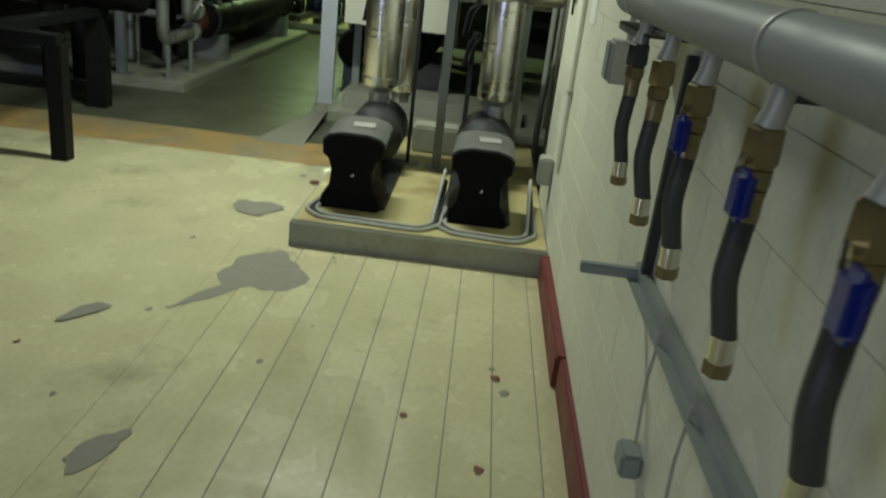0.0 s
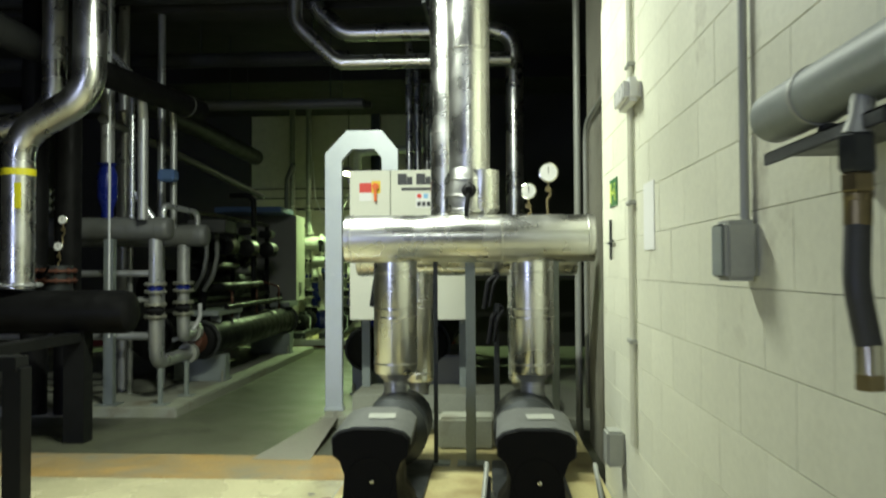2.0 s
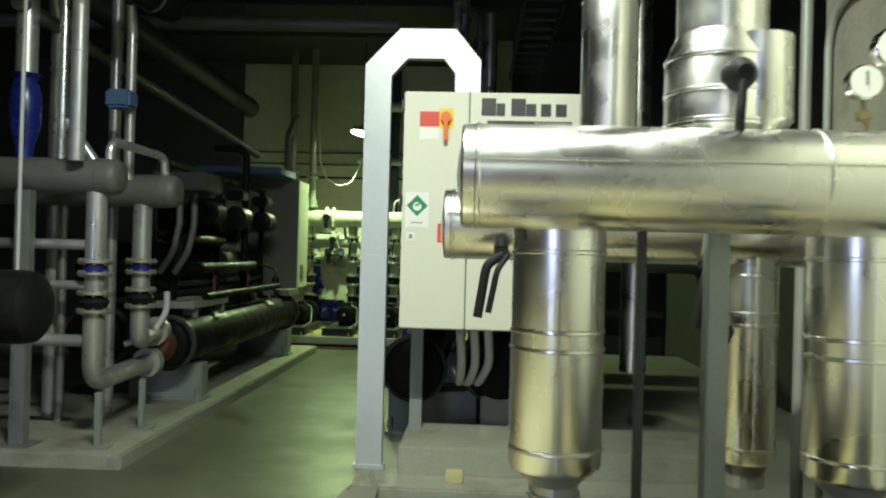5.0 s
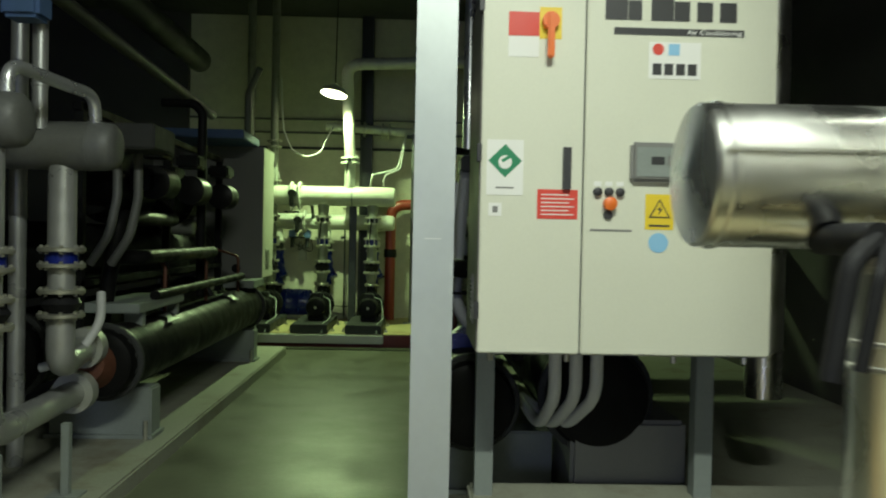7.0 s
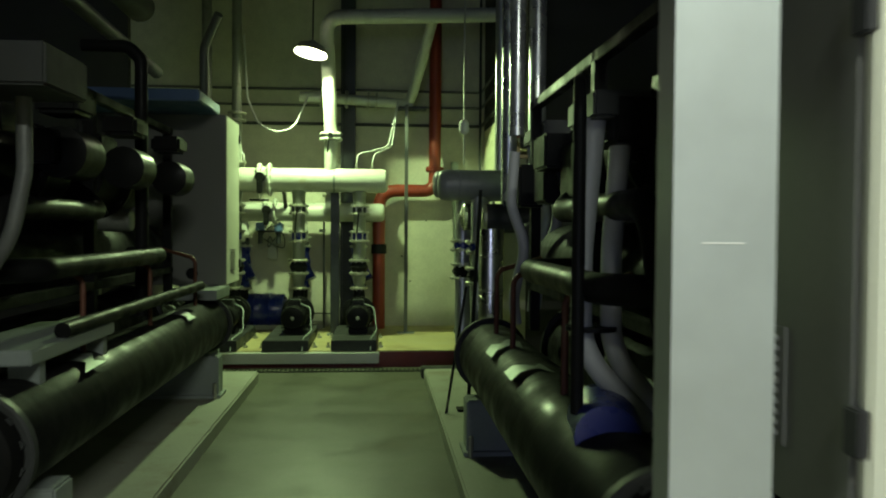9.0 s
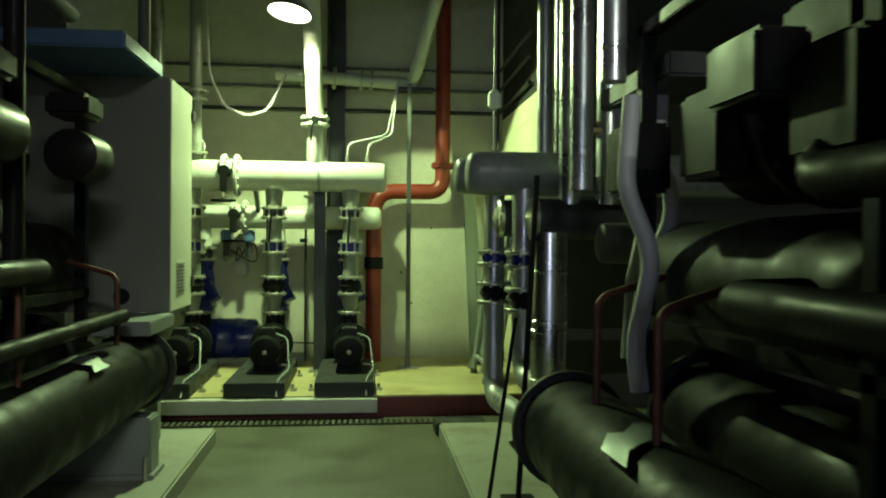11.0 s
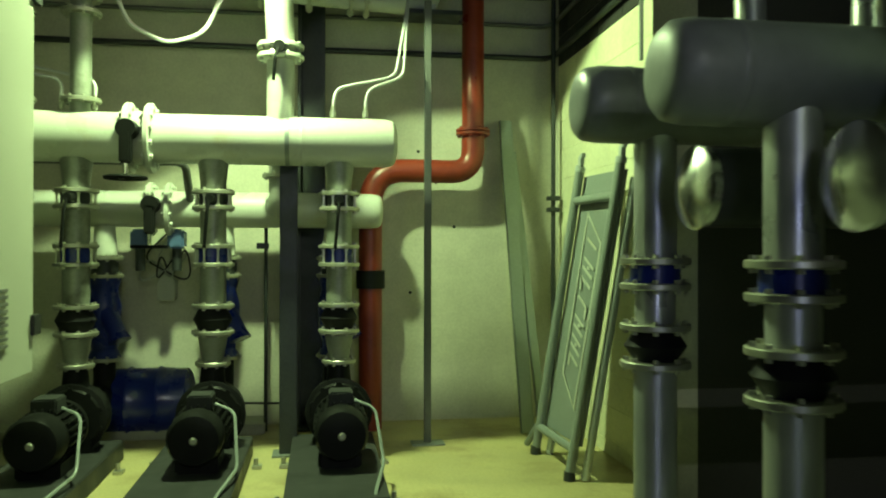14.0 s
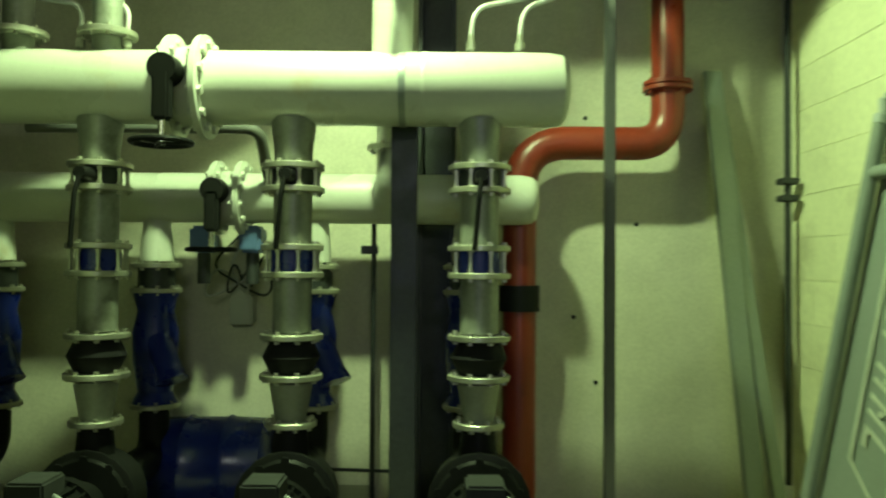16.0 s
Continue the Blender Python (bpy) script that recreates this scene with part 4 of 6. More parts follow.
# ---- chillers ----
def chiller(cx, y0, y1, d, name):
    """A water chiller: two black shells, compressors, hoses and pipes. d: +1 when the aisle lies towards -x."""
    t = thing(name, "dark water chiller with black lagged shells and compressors", "chiller", (cx, y0, 0.10), "chillers")
    for k, (dx, z, r) in enumerate(((-0.12, 0.62, 0.205), (0.48, 0.66, 0.25), (0.42, 1.22, 0.24))):
        x = cx + d * dx
        part("shell", domed(BM(), (x, y0, z), (x, y1, z), r, 32, (True, True), 0.25), BLACKI, t, "black foam lagged shell")
        for yy in (y0 + 0.12, y1 - 0.12) if k < 2 else ():
            part("shell_flange", flange(BM(), (x, yy, z), (0, 1, 0), r + 0.03, 0.05, 14, 32), GREYI, t)
    for yy in (y0 + 0.45, y1 - 0.45):
        bm = BM()
        box(bm, (cx - 0.32 * 1, yy - 0.09, 0.10), (cx + 0.32, yy + 0.09, 0.42), 0.01)
        box(bm, (cx - 0.34, yy - 0.12, 0.10), (cx + 0.34, yy + 0.12, 0.125), 0.003)
        part("saddle", bm, GREYM, t, "grey steel saddle")
        part("saddle_bolt", rod(BM(), (cx - d * 0.30, yy - 0.13, 0.10), (cx - d * 0.30, yy - 0.13, 0.22), 0.014, seg=8), FLANGE, t)
    # compressors
    for s in (0.30, 0.62):
        yy = y0 + (y1 - y0) * s
        x = cx + d * 0.28
        bm = BM()
        rings(bm, [(x, yy - 0.42, 1.72), (x, yy - 0.38, 1.72), (x, yy - 0.05, 1.72), (x, yy, 1.72), (x, yy + 0.34, 1.72), (x, yy + 0.4, 1.72)], [0.13, 0.2, 0.2, 0.235, 0.235, 0.17], 26)
        unit = part("compressor", bm, BLACKP, t)
        part("head_cover", box(BM(), (x - 0.16, yy - 0.30, 1.80), (x + 0.16, yy + 0.02, 1.98), 0.02), BLACKP, unit)
        bm = BM()
        rings(bm, [(x, yy - 0.02, 1.72), (x, yy - 0.014, 1.72), (x, yy + 0.014, 1.72), (x, yy + 0.02, 1.72)], [0.25, 0.26, 0.26, 0.25], 26)
        part("joint_ring", bm, BLACKP, unit)
        for k in range(14):
            a = 2 * math.pi * (k + 0.5) / 14
            part("bolt", rod(BM(), (x + 0.235 * math.cos(a), yy - 0.04, 1.72 + 0.235 * math.sin(a)), (x + 0.235 * math.cos(a), yy + 0.04, 1.72 + 0.235 * math.sin(a)), 0.012, seg=6), IRON, unit)
        part("terminal_box", box(BM(), (x - d * 0.30 - 0.07, yy - 0.26, 1.70), (x - d * 0.30 + 0.07, yy + 0.0, 1.86), 0.012), BLACKP, t, "dark grey terminal box")
    # suction and oil lines
    part("suction_line", tube(BM(), [(cx + d * 0.05, y0 + 0.5, 0.8), (cx - d * 0.05, y0 + 0.5, 1.50), (cx - d * 0.05, y0 + 1.7, 1.50), (cx + d * 0.2, y0 + 1.7, 1.7)], 0.05, 0.12, 16), BLACKI, t)
    part("liquid_line", tube(BM(), [(cx - d * 0.02, y0 + 0.5, 1.24), (cx - d * 0.17, y0 + 0.65, 1.24), (cx - d * 0.17, y1 - 1.6, 1.24), (cx + d * 0.05, y1 - 1.5, 1.24)], 0.05, 0.1, 16), BLACKI, t)
    if d < 0:
        part("liquid_line", tube(BM(), [(cx - d * 0.22, y0 + 0.7, 0.98), (cx - d * 0.22, y1 - 0.7, 0.98)], 0.035, 0, 14), BLACKI, t)
    for yy in (y0 + 1.1, y0 + 2.2, y1 - 0.6):
        part("copper_line", tube(BM(), [(cx - d * 0.16, yy, 0.72), (cx - d * 0.16, yy, 1.18), (cx + d * 0.12, yy + 0.1, 1.25)], 0.014, 0.06, 8), RUST, t)
    if d < 0:
        rail = part("shell_rail", box(BM(), (cx - 0.12, y0 + 0.35, 0.89), (cx + 0.24, y0 + 1.3, 0.95), 0.006), GREYM, t, "grey steel plate over the shell")
        for yy in (y0 + 0.5, y0 + 1.22):
            part("rail_bracket", box(BM(), (cx + 0.10, yy - 0.03, 0.76), (cx + 0.22, yy + 0.03, 0.89), 0.004), GREYM, rail)
    bm = BM()
    for z in (1.05, 2.15):
        box(bm, (cx + d * 0.12 - 0.03, y0 + 0.25, z), (cx + d * 0.12 + 0.03, y1 - 0.25, z + 0.05), 0.004)
    part("frame_rail", bm, BLACKI, t)
    for yy in (y0 + 0.3, y1 - 0.3, (y0 + y1) / 2):
        part("frame_post", box(BM(), (cx + d * 0.12 - 0.03, yy - 0.03, 0.8), (cx + d * 0.12 + 0.03, yy + 0.03, 2.2), 0.004), BLACKP, t)
    return t


chiller_east = chiller(-1.20, 8.95, 12.30, 1, "chiller_east")
chiller_west = chiller(-3.58, 9.95, 13.95, -1, "chiller_west")


def power_hose(parent, pts, r=0.035, mat=WHITEC):
    t = part("power_hose", tube(BM(), pts, r, 0.25, 16), mat, parent, "pale corrugated power hose")
    return t


# pale hoses of the near chiller, hanging from its grey box
part("hose_box", box(BM(), (-1.36, 9.70, 1.78), (-1.16, 10.05, 1.87), 0.01), GREYDULL, chiller_east, "dark grey terminal box")
for k in range(2):
    power_hose(chiller_east, [(-1.325 + 0.09 * k, 9.80, 1.79), (-1.36 + 0.10 * k, 9.82, 1.35), (-1.38 + 0.10 * k, 9.75, 1.02), (-1.18 + 0.06 * k, 9.62, 0.80)])
part("hose_clip", rings(BM(), [(-1.34, 9.77, 1.09), (-1.34, 9.77, 1.105)], [0.085, 0.085], 16), RUBBER, chiller_east)
power_hose(chiller_east, [(-1.18, 9.6, 1.18), (-1.22, 9.5, 1.30), (-1.22, 9.3, 1.22), (-1.2, 9.05, 1.28), (-1.15, 8.9, 1.22)], 0.022)
part("hose_box", box(BM(), (-1.06, 11.85, 1.98), (-0.75, 12.66, 2.07), 0.01), GREYDULL, chiller_east, "dark grey terminal box")
power_hose(chiller_east, [(-0.99, 12.6, 1.99), (-0.97, 12.56, 1.80), (-0.92, 12.40, 1.52), (-1.0, 12.36, 1.2), (-1.03, 12.32, 0.88)], 0.033)
power_hose(chiller_east, [(-0.93, 12.25, 1.99), (-0.95, 12.22, 1.75), (-0.88, 12.2, 1.5), (-0.98, 12.3, 1.2), (-1.0, 12.34, 0.90)], 0.033)
power_hose(chiller_east, [(-1.28, 11.6, 1.85), (-1.30, 11.6, 1.55), (-1.22, 11.55, 1.32), (-1.30, 11.5, 1.05), (-1.28, 11.5, 0.9)], 0.03)
for k in range(3):
    power_hose(chiller_east, [(-1.0 + 0.09 * k, 8.6, 0.98), (-0.98 + 0.09 * k, 8.7, 0.72), (-1.0 + 0.06 * k, 9.0, 0.52), (-1.05, 9.3, 0.6)], 0.028)
part("blue_cap", rings(BM(), [(-1.36, 9.5, 0.80), (-1.30, 9.75, 0.80)], [0.10, 0.12], 18), BLUE, chiller_east, "dark blue plastic cap")
part("hose_box", box(BM(), (-3.62, 10.02, 1.90), (-3.17, 10.42, 2.05), 0.01), GREYDULL, chiller_west, "dark grey terminal box")
for k in range(2):
    x = -3.36 - 0.13 * k
    power_hose(chiller_west, [(x, 10.3, 1.91), (x + 0.01, 10.28, 1.62), (x - 0.03, 10.26, 1.38), (x - 0.16, 10.3, 1.2)], 0.028, DULLG)
# suction stub, black gas pipe and motor covers over the shells
part("suction_stub", domed(BM(), (-3.62, 12.5, 1.46), (-4.3, 12.5, 1.46), 0.075, 20, (True, False), 0.4), AGED, chiller_west, "pale lagged suction stub")
part("gas_pipe", tube(BM(), [(-3.54, 12.4, 0.85), (-3.54, 12.4, 2.48), (-3.62, 12.4, 2.56), (-3.9, 12.4, 2.56)], 0.04, 0.09, 18), BLACKP, chiller_west, "glossy black gas pipe")
part("gas_pipe", tube(BM(), [(-1.425, 9.62, 0.85), (-1.425, 9.62, 1.80), (-1.40, 9.72, 1.90), (-1.25, 10.3, 1.95)], 0.021, 0.07, 14), BLACKP, chiller_east, "glossy black gas pipe")
for y in (11.0, 11.9, 12.9):
    part("motor_cover", rings(BM(), [(-3.50, y - 0.02, 1.76), (-3.50, y, 1.76), (-3.50, y + 0.26, 1.76), (-3.50, y + 0.3, 1.76)], [0.06, 0.12, 0.12, 0.06], 20), BLACKP, chiller_west)
    part("cover_box", box(BM(), (-3.64, y + 0.05, 1.95), (-3.44, y + 0.30, 2.06), 0.02), BLACKP, chiller_west)
for y in (10.5, 11.1, 11.8):
    part("cover_box", box(BM(), (-1.22, y, 1.55), (-1.06, y + 0.26, 1.80), 0.015), BLACKP, chiller_east)
power_hose(chiller_west, [(-3.40, 9.85, 1.05), (-3.36, 9.75, 0.90), (-3.42, 9.6, 0.72), (-3.62, 9.6, 0.66)], 0.025)
# foil patches on the shells
for x, y in ((-3.50, 12.75), (-3.50, 10.9), (-1.28, 11.2), (-1.28, 10.55)):
    bm = BM()
    rings(bm, [(x + (0.08 if x < -2 else -0.08), y - 0.10, 0.62), (x + (0.08 if x < -2 else -0.08), y + 0.10, 0.62)], [0.197, 0.197], 28, (False, False))
    for v in [v for v in bm.verts if v.co.z < 0.765]:
        bm.verts.remove(v)
    for v in bm.verts:
        v.co += Vector((0.0, random.uniform(-0.07, 0.07), random.uniform(0.006, 0.022)))
    part("foil_patch", bm, STRUT, chiller_west if x < -2 else chiller_east, "torn foil tape patch")

# the other chiller's cabinet, seen from behind
t = thing("control_cabinet", "grey back of the other chiller's control cabinet", "control cabinet", (-3.34, 14.1, 0.92))
part("body", box(BM(), (-4.55, 14.12, 0.92), (-3.335, 14.74, 2.375), 0.006), CASED, t)
part("door", box(BM(), (-4.54, 14.74, 0.93), (-3.34, 14.775, 2.365), 0.006), CASING, t)
part("side_sheet", box(BM(), (-3.337, 14.14, 0.925), (-3.331, 14.738, 2.37)), CASING, t, "beige side sheet")
part("vent_frame", box(BM(), (-3.333, 14.28, 1.02), (-3.328, 14.52, 1.24), 0.001), CASING, t)
for k in range(9):
    part("louvre", box(BM(), (-3.330, 14.30, 1.035 + 0.022 * k), (-3.322, 14.50, 1.045 + 0.022 * k)), CASED, t)
for z in (1.05, 2.2):
    part("hinge", box(BM(), (-3.335, 14.72, z), (-3.318, 14.79, z + 0.07), 0.003), INK, t)
part("cable_port", rings(BM(), [(-3.62, 14.118, 1.02), (-3.62, 14.105, 1.02)], [0.05, 0.045], 20), RUBBER, t)
part("blue_top", box(BM(), (-4.5, 13.4, 2.38), (-3.40, 14.2, 2.47), 0.01), BLUEL, t, "faded blue sheet on the cabinet top")
part("support", box(BM(), (-3.62, 13.55, 0.84), (-3.30, 14.10, 0.92), 0.006), GREYM, t, "grey support bracket")
part("leg", box(BM(), (-3.50, 14.2, 0.10), (-3.42, 14.28, 0.92), 0.003), GREYM, t)
part("leg", box(BM(), (-4.50, 14.2, 0.10), (-4.42, 14.28, 0.92), 0.003), GREYM, t)


# ---- dark headers and drops at both chillers ----
def drop_set(x, y, z_top, z_low, to, name, group, r=0.068, mat=ALUD):
    """A flanged drop from a header, with rubber joints, an elbow and a run to the shell."""
    t = thing(name, "grey clad drop pipe with flanged rubber joint", "pipe", (x, y, z_low), group)
    part("drop", rod(BM(), (x, y, 1.32), (x, y, z_top), r, seg=22), mat, t)
    part("run", tube(BM(), [(x, y, 0.92), (x, y, z_low), to], r, 0.16, 22), mat, t)
    for z in (1.31, 1.23, 1.10, 0.98):
        part("flange", flange(BM(), (x, y, z), (0, 0, 1), r + 0.045, 0.022, 8), FLANGE, t)
    part("wafer_valve", rod(BM(), (x, y, 1.235), (x, y, 1.305), r + 0.012, seg=20), BLUE, t, "dark blue wafer valve")
    part("spool", rod(BM(), (x, y, 1.11), (x, y, 1.23), r * 0.95, seg=20), mat, t)
    part("rubber_joint", rings(BM(), [(x, y, 0.99), (x, y, 1.01), (x, y, 1.04), (x, y, 1.07), (x, y, 1.09)], [r, r + 0.012, r + 0.032, r + 0.012, r], 20), RUBBER, t, "black rubber expansion joint")
    part("lower", rod(BM(), (x, y, 0.90), (x, y, 0.97), r, seg=20), mat, t)
    return t


for i, (y, z, xe, r) in enumerate(((8.72, 1.875, -3.27, 0.122), (9.30, 1.83, -3.10, 0.122))):
    t = thing("lagged_header", "dark grey lagged header with a rounded end", "pipe", (xe, y, z), "lagged headers")
    part("barrel", domed(BM(), (xe, y, z), (xe - 2.4, y, z), r, 28, (True, False), 0.6), DULLG, t)
    part("band", rings(BM(), [(xe - 0.15, y, z), (xe - 0.13, y, z)], [r + 0.003, r + 0.003], 28), DULLG, t)
drop_set(-3.44, 8.72, 1.78, 0.50, (-3.50, 9.75, 0.50), "drop_pipe", "west drops")
drop_set(-3.38, 9.30, 1.74, 0.72, (-3.48, 9.85, 0.74), "drop_pipe", "west drops")
for p, q in (((-3.50, 9.72, 0.50), (-3.50, 9.80, 0.50)), ((-3.48, 9.80, 0.74), (-3.48, 9.88, 0.74))):
    part("coupling", rings(BM(), [p, q], [0.115, 0.115], 22), CONDUIT, chiller_west, "pale grey grooved coupling")
part("red_nozzle", rings(BM(), [(-3.49, 9.86, 0.64), (-3.49, 10.0, 0.62)], [0.11, 0.16], 22), RUST, chiller_west, "dull red shell nozzle")
for x, y in ((-3.30, 9.2), (-3.34, 8.62)):
    t = thing("pipe_stand", "thin steel pipe stand on the plinth", "post", (x, y, 0.10), "pipe stands")
    part("shaft", box(BM(), (x - 0.02, y - 0.02, 0.11), (x + 0.02, y + 0.02, 0.46), 0.003), GREYM, t)
    part("foot", box(BM(), (x - 0.08, y - 0.06, 0.10), (x + 0.08, y + 0.06, 0.112), 0.002), GREYM, t)
for i, (y, z, xe, r, mat) in enumerate(((13.60, 1.77, -1.56, 0.127, LAGG), (14.24, 1.81, -1.55, 0.122, LAGG))):
    t = thing("lagged_header", "dark grey lagged header with a rounded end", "pipe", (xe, y, z), "lagged headers")
    part("end_cap", domed(BM(), (xe, y, z), (xe + 0.17, y, z), r, 28, (True, False), 0.6), mat, t)
    part("barrel", rod(BM(), (xe + 0.165, y, z), (1.85, y, z), r * 0.995, seg=28), mat, t)
    for dx in (0.17, 0.62, 1.1):
        part("band", rings(BM(), [(xe + dx - 0.012, y, z), (xe + dx - 0.008, y, z), (xe + dx + 0.008, y, z), (xe + dx + 0.012, y, z)], [r, r + 0.002, r + 0.002, r], 28), mat, t)
for i, (y, z, xe) in enumerate(((13.35, 1.50, -1.22), (13.90, 1.52, -1.31))):
    t = thing("capped_header", "lagged header with a shiny conical aluminium cap", "pipe", (xe, y, z), "capped headers")
    part("barrel", rings(BM(), [(xe, y, z), (1.85, y, z)], [0.112, 0.112], 28), GREYI, t)
    part("cap", rings(BM(), [(xe + 0.02, y, z), (xe - 0.004, y, z), (xe - 0.012, y, z), (xe - 0.045, y, z)], [0.116, 0.12, 0.112, 0.004], 28), ALU, t, "shiny conical cap")
t = thing("capped_header", "dark green-grey lagged stub with a rounded end", "pipe", (-1.0, 12.8, 1.37), "capped headers")
part("barrel", domed(BM(), (-1.0, 12.86, 1.37), (1.91, 12.86, 1.37), 0.10, 24, (True, False), 0.35), DULLG, t)
part("band", rings(BM(), [(-0.86, 12.86, 1.37), (-0.845, 12.86, 1.37)], [0.103, 0.103], 24), GREYI, t)
drop_set(-1.28, 14.24, 1.72, 0.36, (-1.20, 12.6, 0.40), "drop_pipe", "east drops")
drop_set(-1.22, 13.58, 1.68, 0.58, (-1.10, 12.45, 0.62), "drop_pipe", "east drops")
lagged_pipe("clad_drop", [(-1.20, 13.04, 0.42), (-1.20, 13.04, 1.42)], 0.092, 0, "aluminium clad vertical pipe with ring seams", ALU, [(0, 0.25), (0, 0.5), (0, 0.55), (0, 0.8)], "east drops")
part("coupling", rings(BM(), [(-1.32, 12.30, 0.61), (-1.32, 12.40, 0.61)], [0.13, 0.13], 22), ALUD, chiller_east)
# bright risers above the east headers
for x, y, r, z0, m in ((-1.12, 12.75, 0.055, 1.62, ALUW), (-1.02, 13.33, 0.06, 1.58, ALUW), (-1.0, 13.6, 0.04, 1.87, ALUW), (-0.95, 14.24, 0.05, 1.9, ALUD), (-1.18, 12.1, 0.05, 2.0, ALUW), (-0.81, 13.30, 0.068, 1.58, ALUW)):
    lagged_pipe("clad_riser_thin", [(x, y, z0), (x, y, 4.7)], r, 0, "thin shiny clad riser", m, [(0, 0.05), (0, 0.3)] if m is ALUW else [], "east risers")
t = thing("valve_cluster", "small valves with red and brass handles on the risers", "valve", (-0.95, 13.3, 2.05))
part("body", rings(BM(), [(-0.98, 13.26, 2.02), (-0.98, 13.30, 2.02), (-0.92, 13.36, 2.02), (-0.88, 13.38, 2.02)], [0.035, 0.045, 0.045, 0.03], 14), BRASS, t)
part("bonnet", rings(BM(), [(-0.95, 13.31, 2.05), (-0.99, 13.28, 2.10), (-1.0, 13.27, 2.13)], [0.03, 0.026, 0.018], 12), BRASS, t)
part("handle", box(BM(), (-1.04, 13.2, 2.12), (-0.96, 13.26, 2.15), 0.006), LABELR, t, "red handle")
part("handle", box(BM(), (-1.02, 13.18, 1.96), (-0.88, 13.26, 1.985), 0.006), BRASS, t)
t = thing("air_vent", "small white air vent on a thin pipe", "vent", (-1.2, 14.7, 2.1))
part("head", rings(BM(), [(-1.26, 14.4, 2.28), (-1.26, 14.4, 2.30), (-1.26, 14.4, 2.38), (-1.26, 14.4, 2.41)], [0.02, 0.045, 0.045, 0.02], 14), LABELW, t)
part("pipe", tube(BM(), [(-1.26, 14.4, 2.0), (-1.26, 14.4, 4.7)], 0.008, 0, 6), CONDUIT, t)
# thin black stand by the aisle
t = thing("thin_stand", "thin black steel stand with a slanting brace", "stand", (-1.5, 13.0, 0.10))
part("post", rod(BM(), (-1.38, 12.9, 0.10), (-1.30, 12.9, 1.7), 0.014, seg=8), BLACKP, t)
part("brace", rod(BM(), (-1.56, 12.8, 0.02), (-1.40, 12.9, 1.0), 0.010, seg=8), BLACKP, t)
part("foot_plate", box(BM(), (-1.46, 12.84, 0.10), (-1.30, 12.96, 0.115), 0.002), BLACKP, t)
whole("steel_block", box(BM(), (-1.62, 14.62, 0.0), (-1.25, 14.85, 0.09), 0.01), GREYI, "dark block by the end of the plinth", "block")

# black post by the other chiller and slanting pipe overhead
whole("overhead_pipe", tube(BM(), [(-3.95, 8.6, 3.0), (-3.85, 13.9, 2.68)], 0.05, 0, 16), DULLG, "pale pipe running along above the chiller", "pipe")
whole("bent_pipe", tube(BM(), [(-3.62, 14.6, 2.38), (-3.62, 14.6, 3.05), (-3.45, 14.4, 3.3)], 0.04, 0.12, 14), DULLG, "grey bent pipe above the cabinet", "pipe")
for x, y, r, z0 in ((-3.50, 8.55, 0.05, 1.96), (-3.46, 9.22, 0.036, 1.9), (-3.95, 9.1, 0.045, 1.95)):
    lagged_pipe("clad_riser_thin", [(x, y, z0), (x, y, 2.98), (x + 0.02, y - 0.08, 3.16)], r, 0.09, "thin shiny clad riser", ALUD, [(0, 0.2), (0, 0.7)], "west risers")
t = thing("blue_valve", "dark blue enamelled valve on a riser", "valve", (-3.95, 8.9, 2.1))
bm = BM()
rings(bm, [(-3.95, 8.72, 1.99), (-3.95, 8.72, 2.08), (-3.95, 8.72, 2.2), (-3.95, 8.72, 2.42), (-3.95, 8.72, 2.52), (-3.95, 8.72, 2.55)], [0.06, 0.06, 0.10, 0.10, 0.07, 0.11], 20)
part("body", bm, BLUE, t)
part("riser", rod(BM(), (-3.95, 8.72, 2.55), (-3.95, 8.72, 4.7), 0.07, seg=20), ALUD, t)
# overhead header into which the risers run, a support post and darker pipes behind
t = thing("overhead_header", "dark lagged header with a rounded end high over the drops", "pipe", (-3.2, 9.3, 3.2))
part("barrel", domed(BM(), (-3.2, 9.35, 3.2), (-3.62, 7.72, 3.28), 0.12, 24, (True, False), 0.5), BLACKI, t)
part("band", rings(BM(), [(-3.265, 9.1, 3.212), (-3.27, 9.08, 3.213)], [0.1235, 0.1235], 24), DULLG, t)
t = thing("support_post", "grey steel channel post under the lagged header", "post", (-3.87, 8.62, 0.10), "support posts")
part("shaft", box(BM(), (-3.92, 8.58, 0.11), (-3.82, 8.66, 1.77), 0.004), STRUT, t)
part("base_plate", box(BM(), (-3.98, 8.52, 0.10), (-3.76, 8.72, 0.112), 0.002), STRUT, t)
for x, y, z0, z1, r in ((-4.15, 9.5, 0.1, 4.7, 0.06), (-3.8, 9.7, 0.1, 4.7, 0.045), (-4.5, 10.2, 0.1, 4.7, 0.07), (-4.0, 9.35, 0.1, 1.8, 0.03)):
    lagged_pipe("back_riser", [(x, y, z0), (x, y, z1)], r, 0, "dull grey clad riser in the dark behind the header", ALUD, [(0, 0.3), (0, 0.42), (0, 0.6)], "back risers")
for y, z, r in ((8.72, 1.42, 0.035), (8.72, 1.15, 0.03), (8.72, 0.78, 0.04)):
    whole("cross_pipe", tube(BM(), [(-3.45, y, z), (-5.5, y, z)], r, 0, 14), ALUD, "dull grey pipe between the drops", "pipe", "cross pipes")
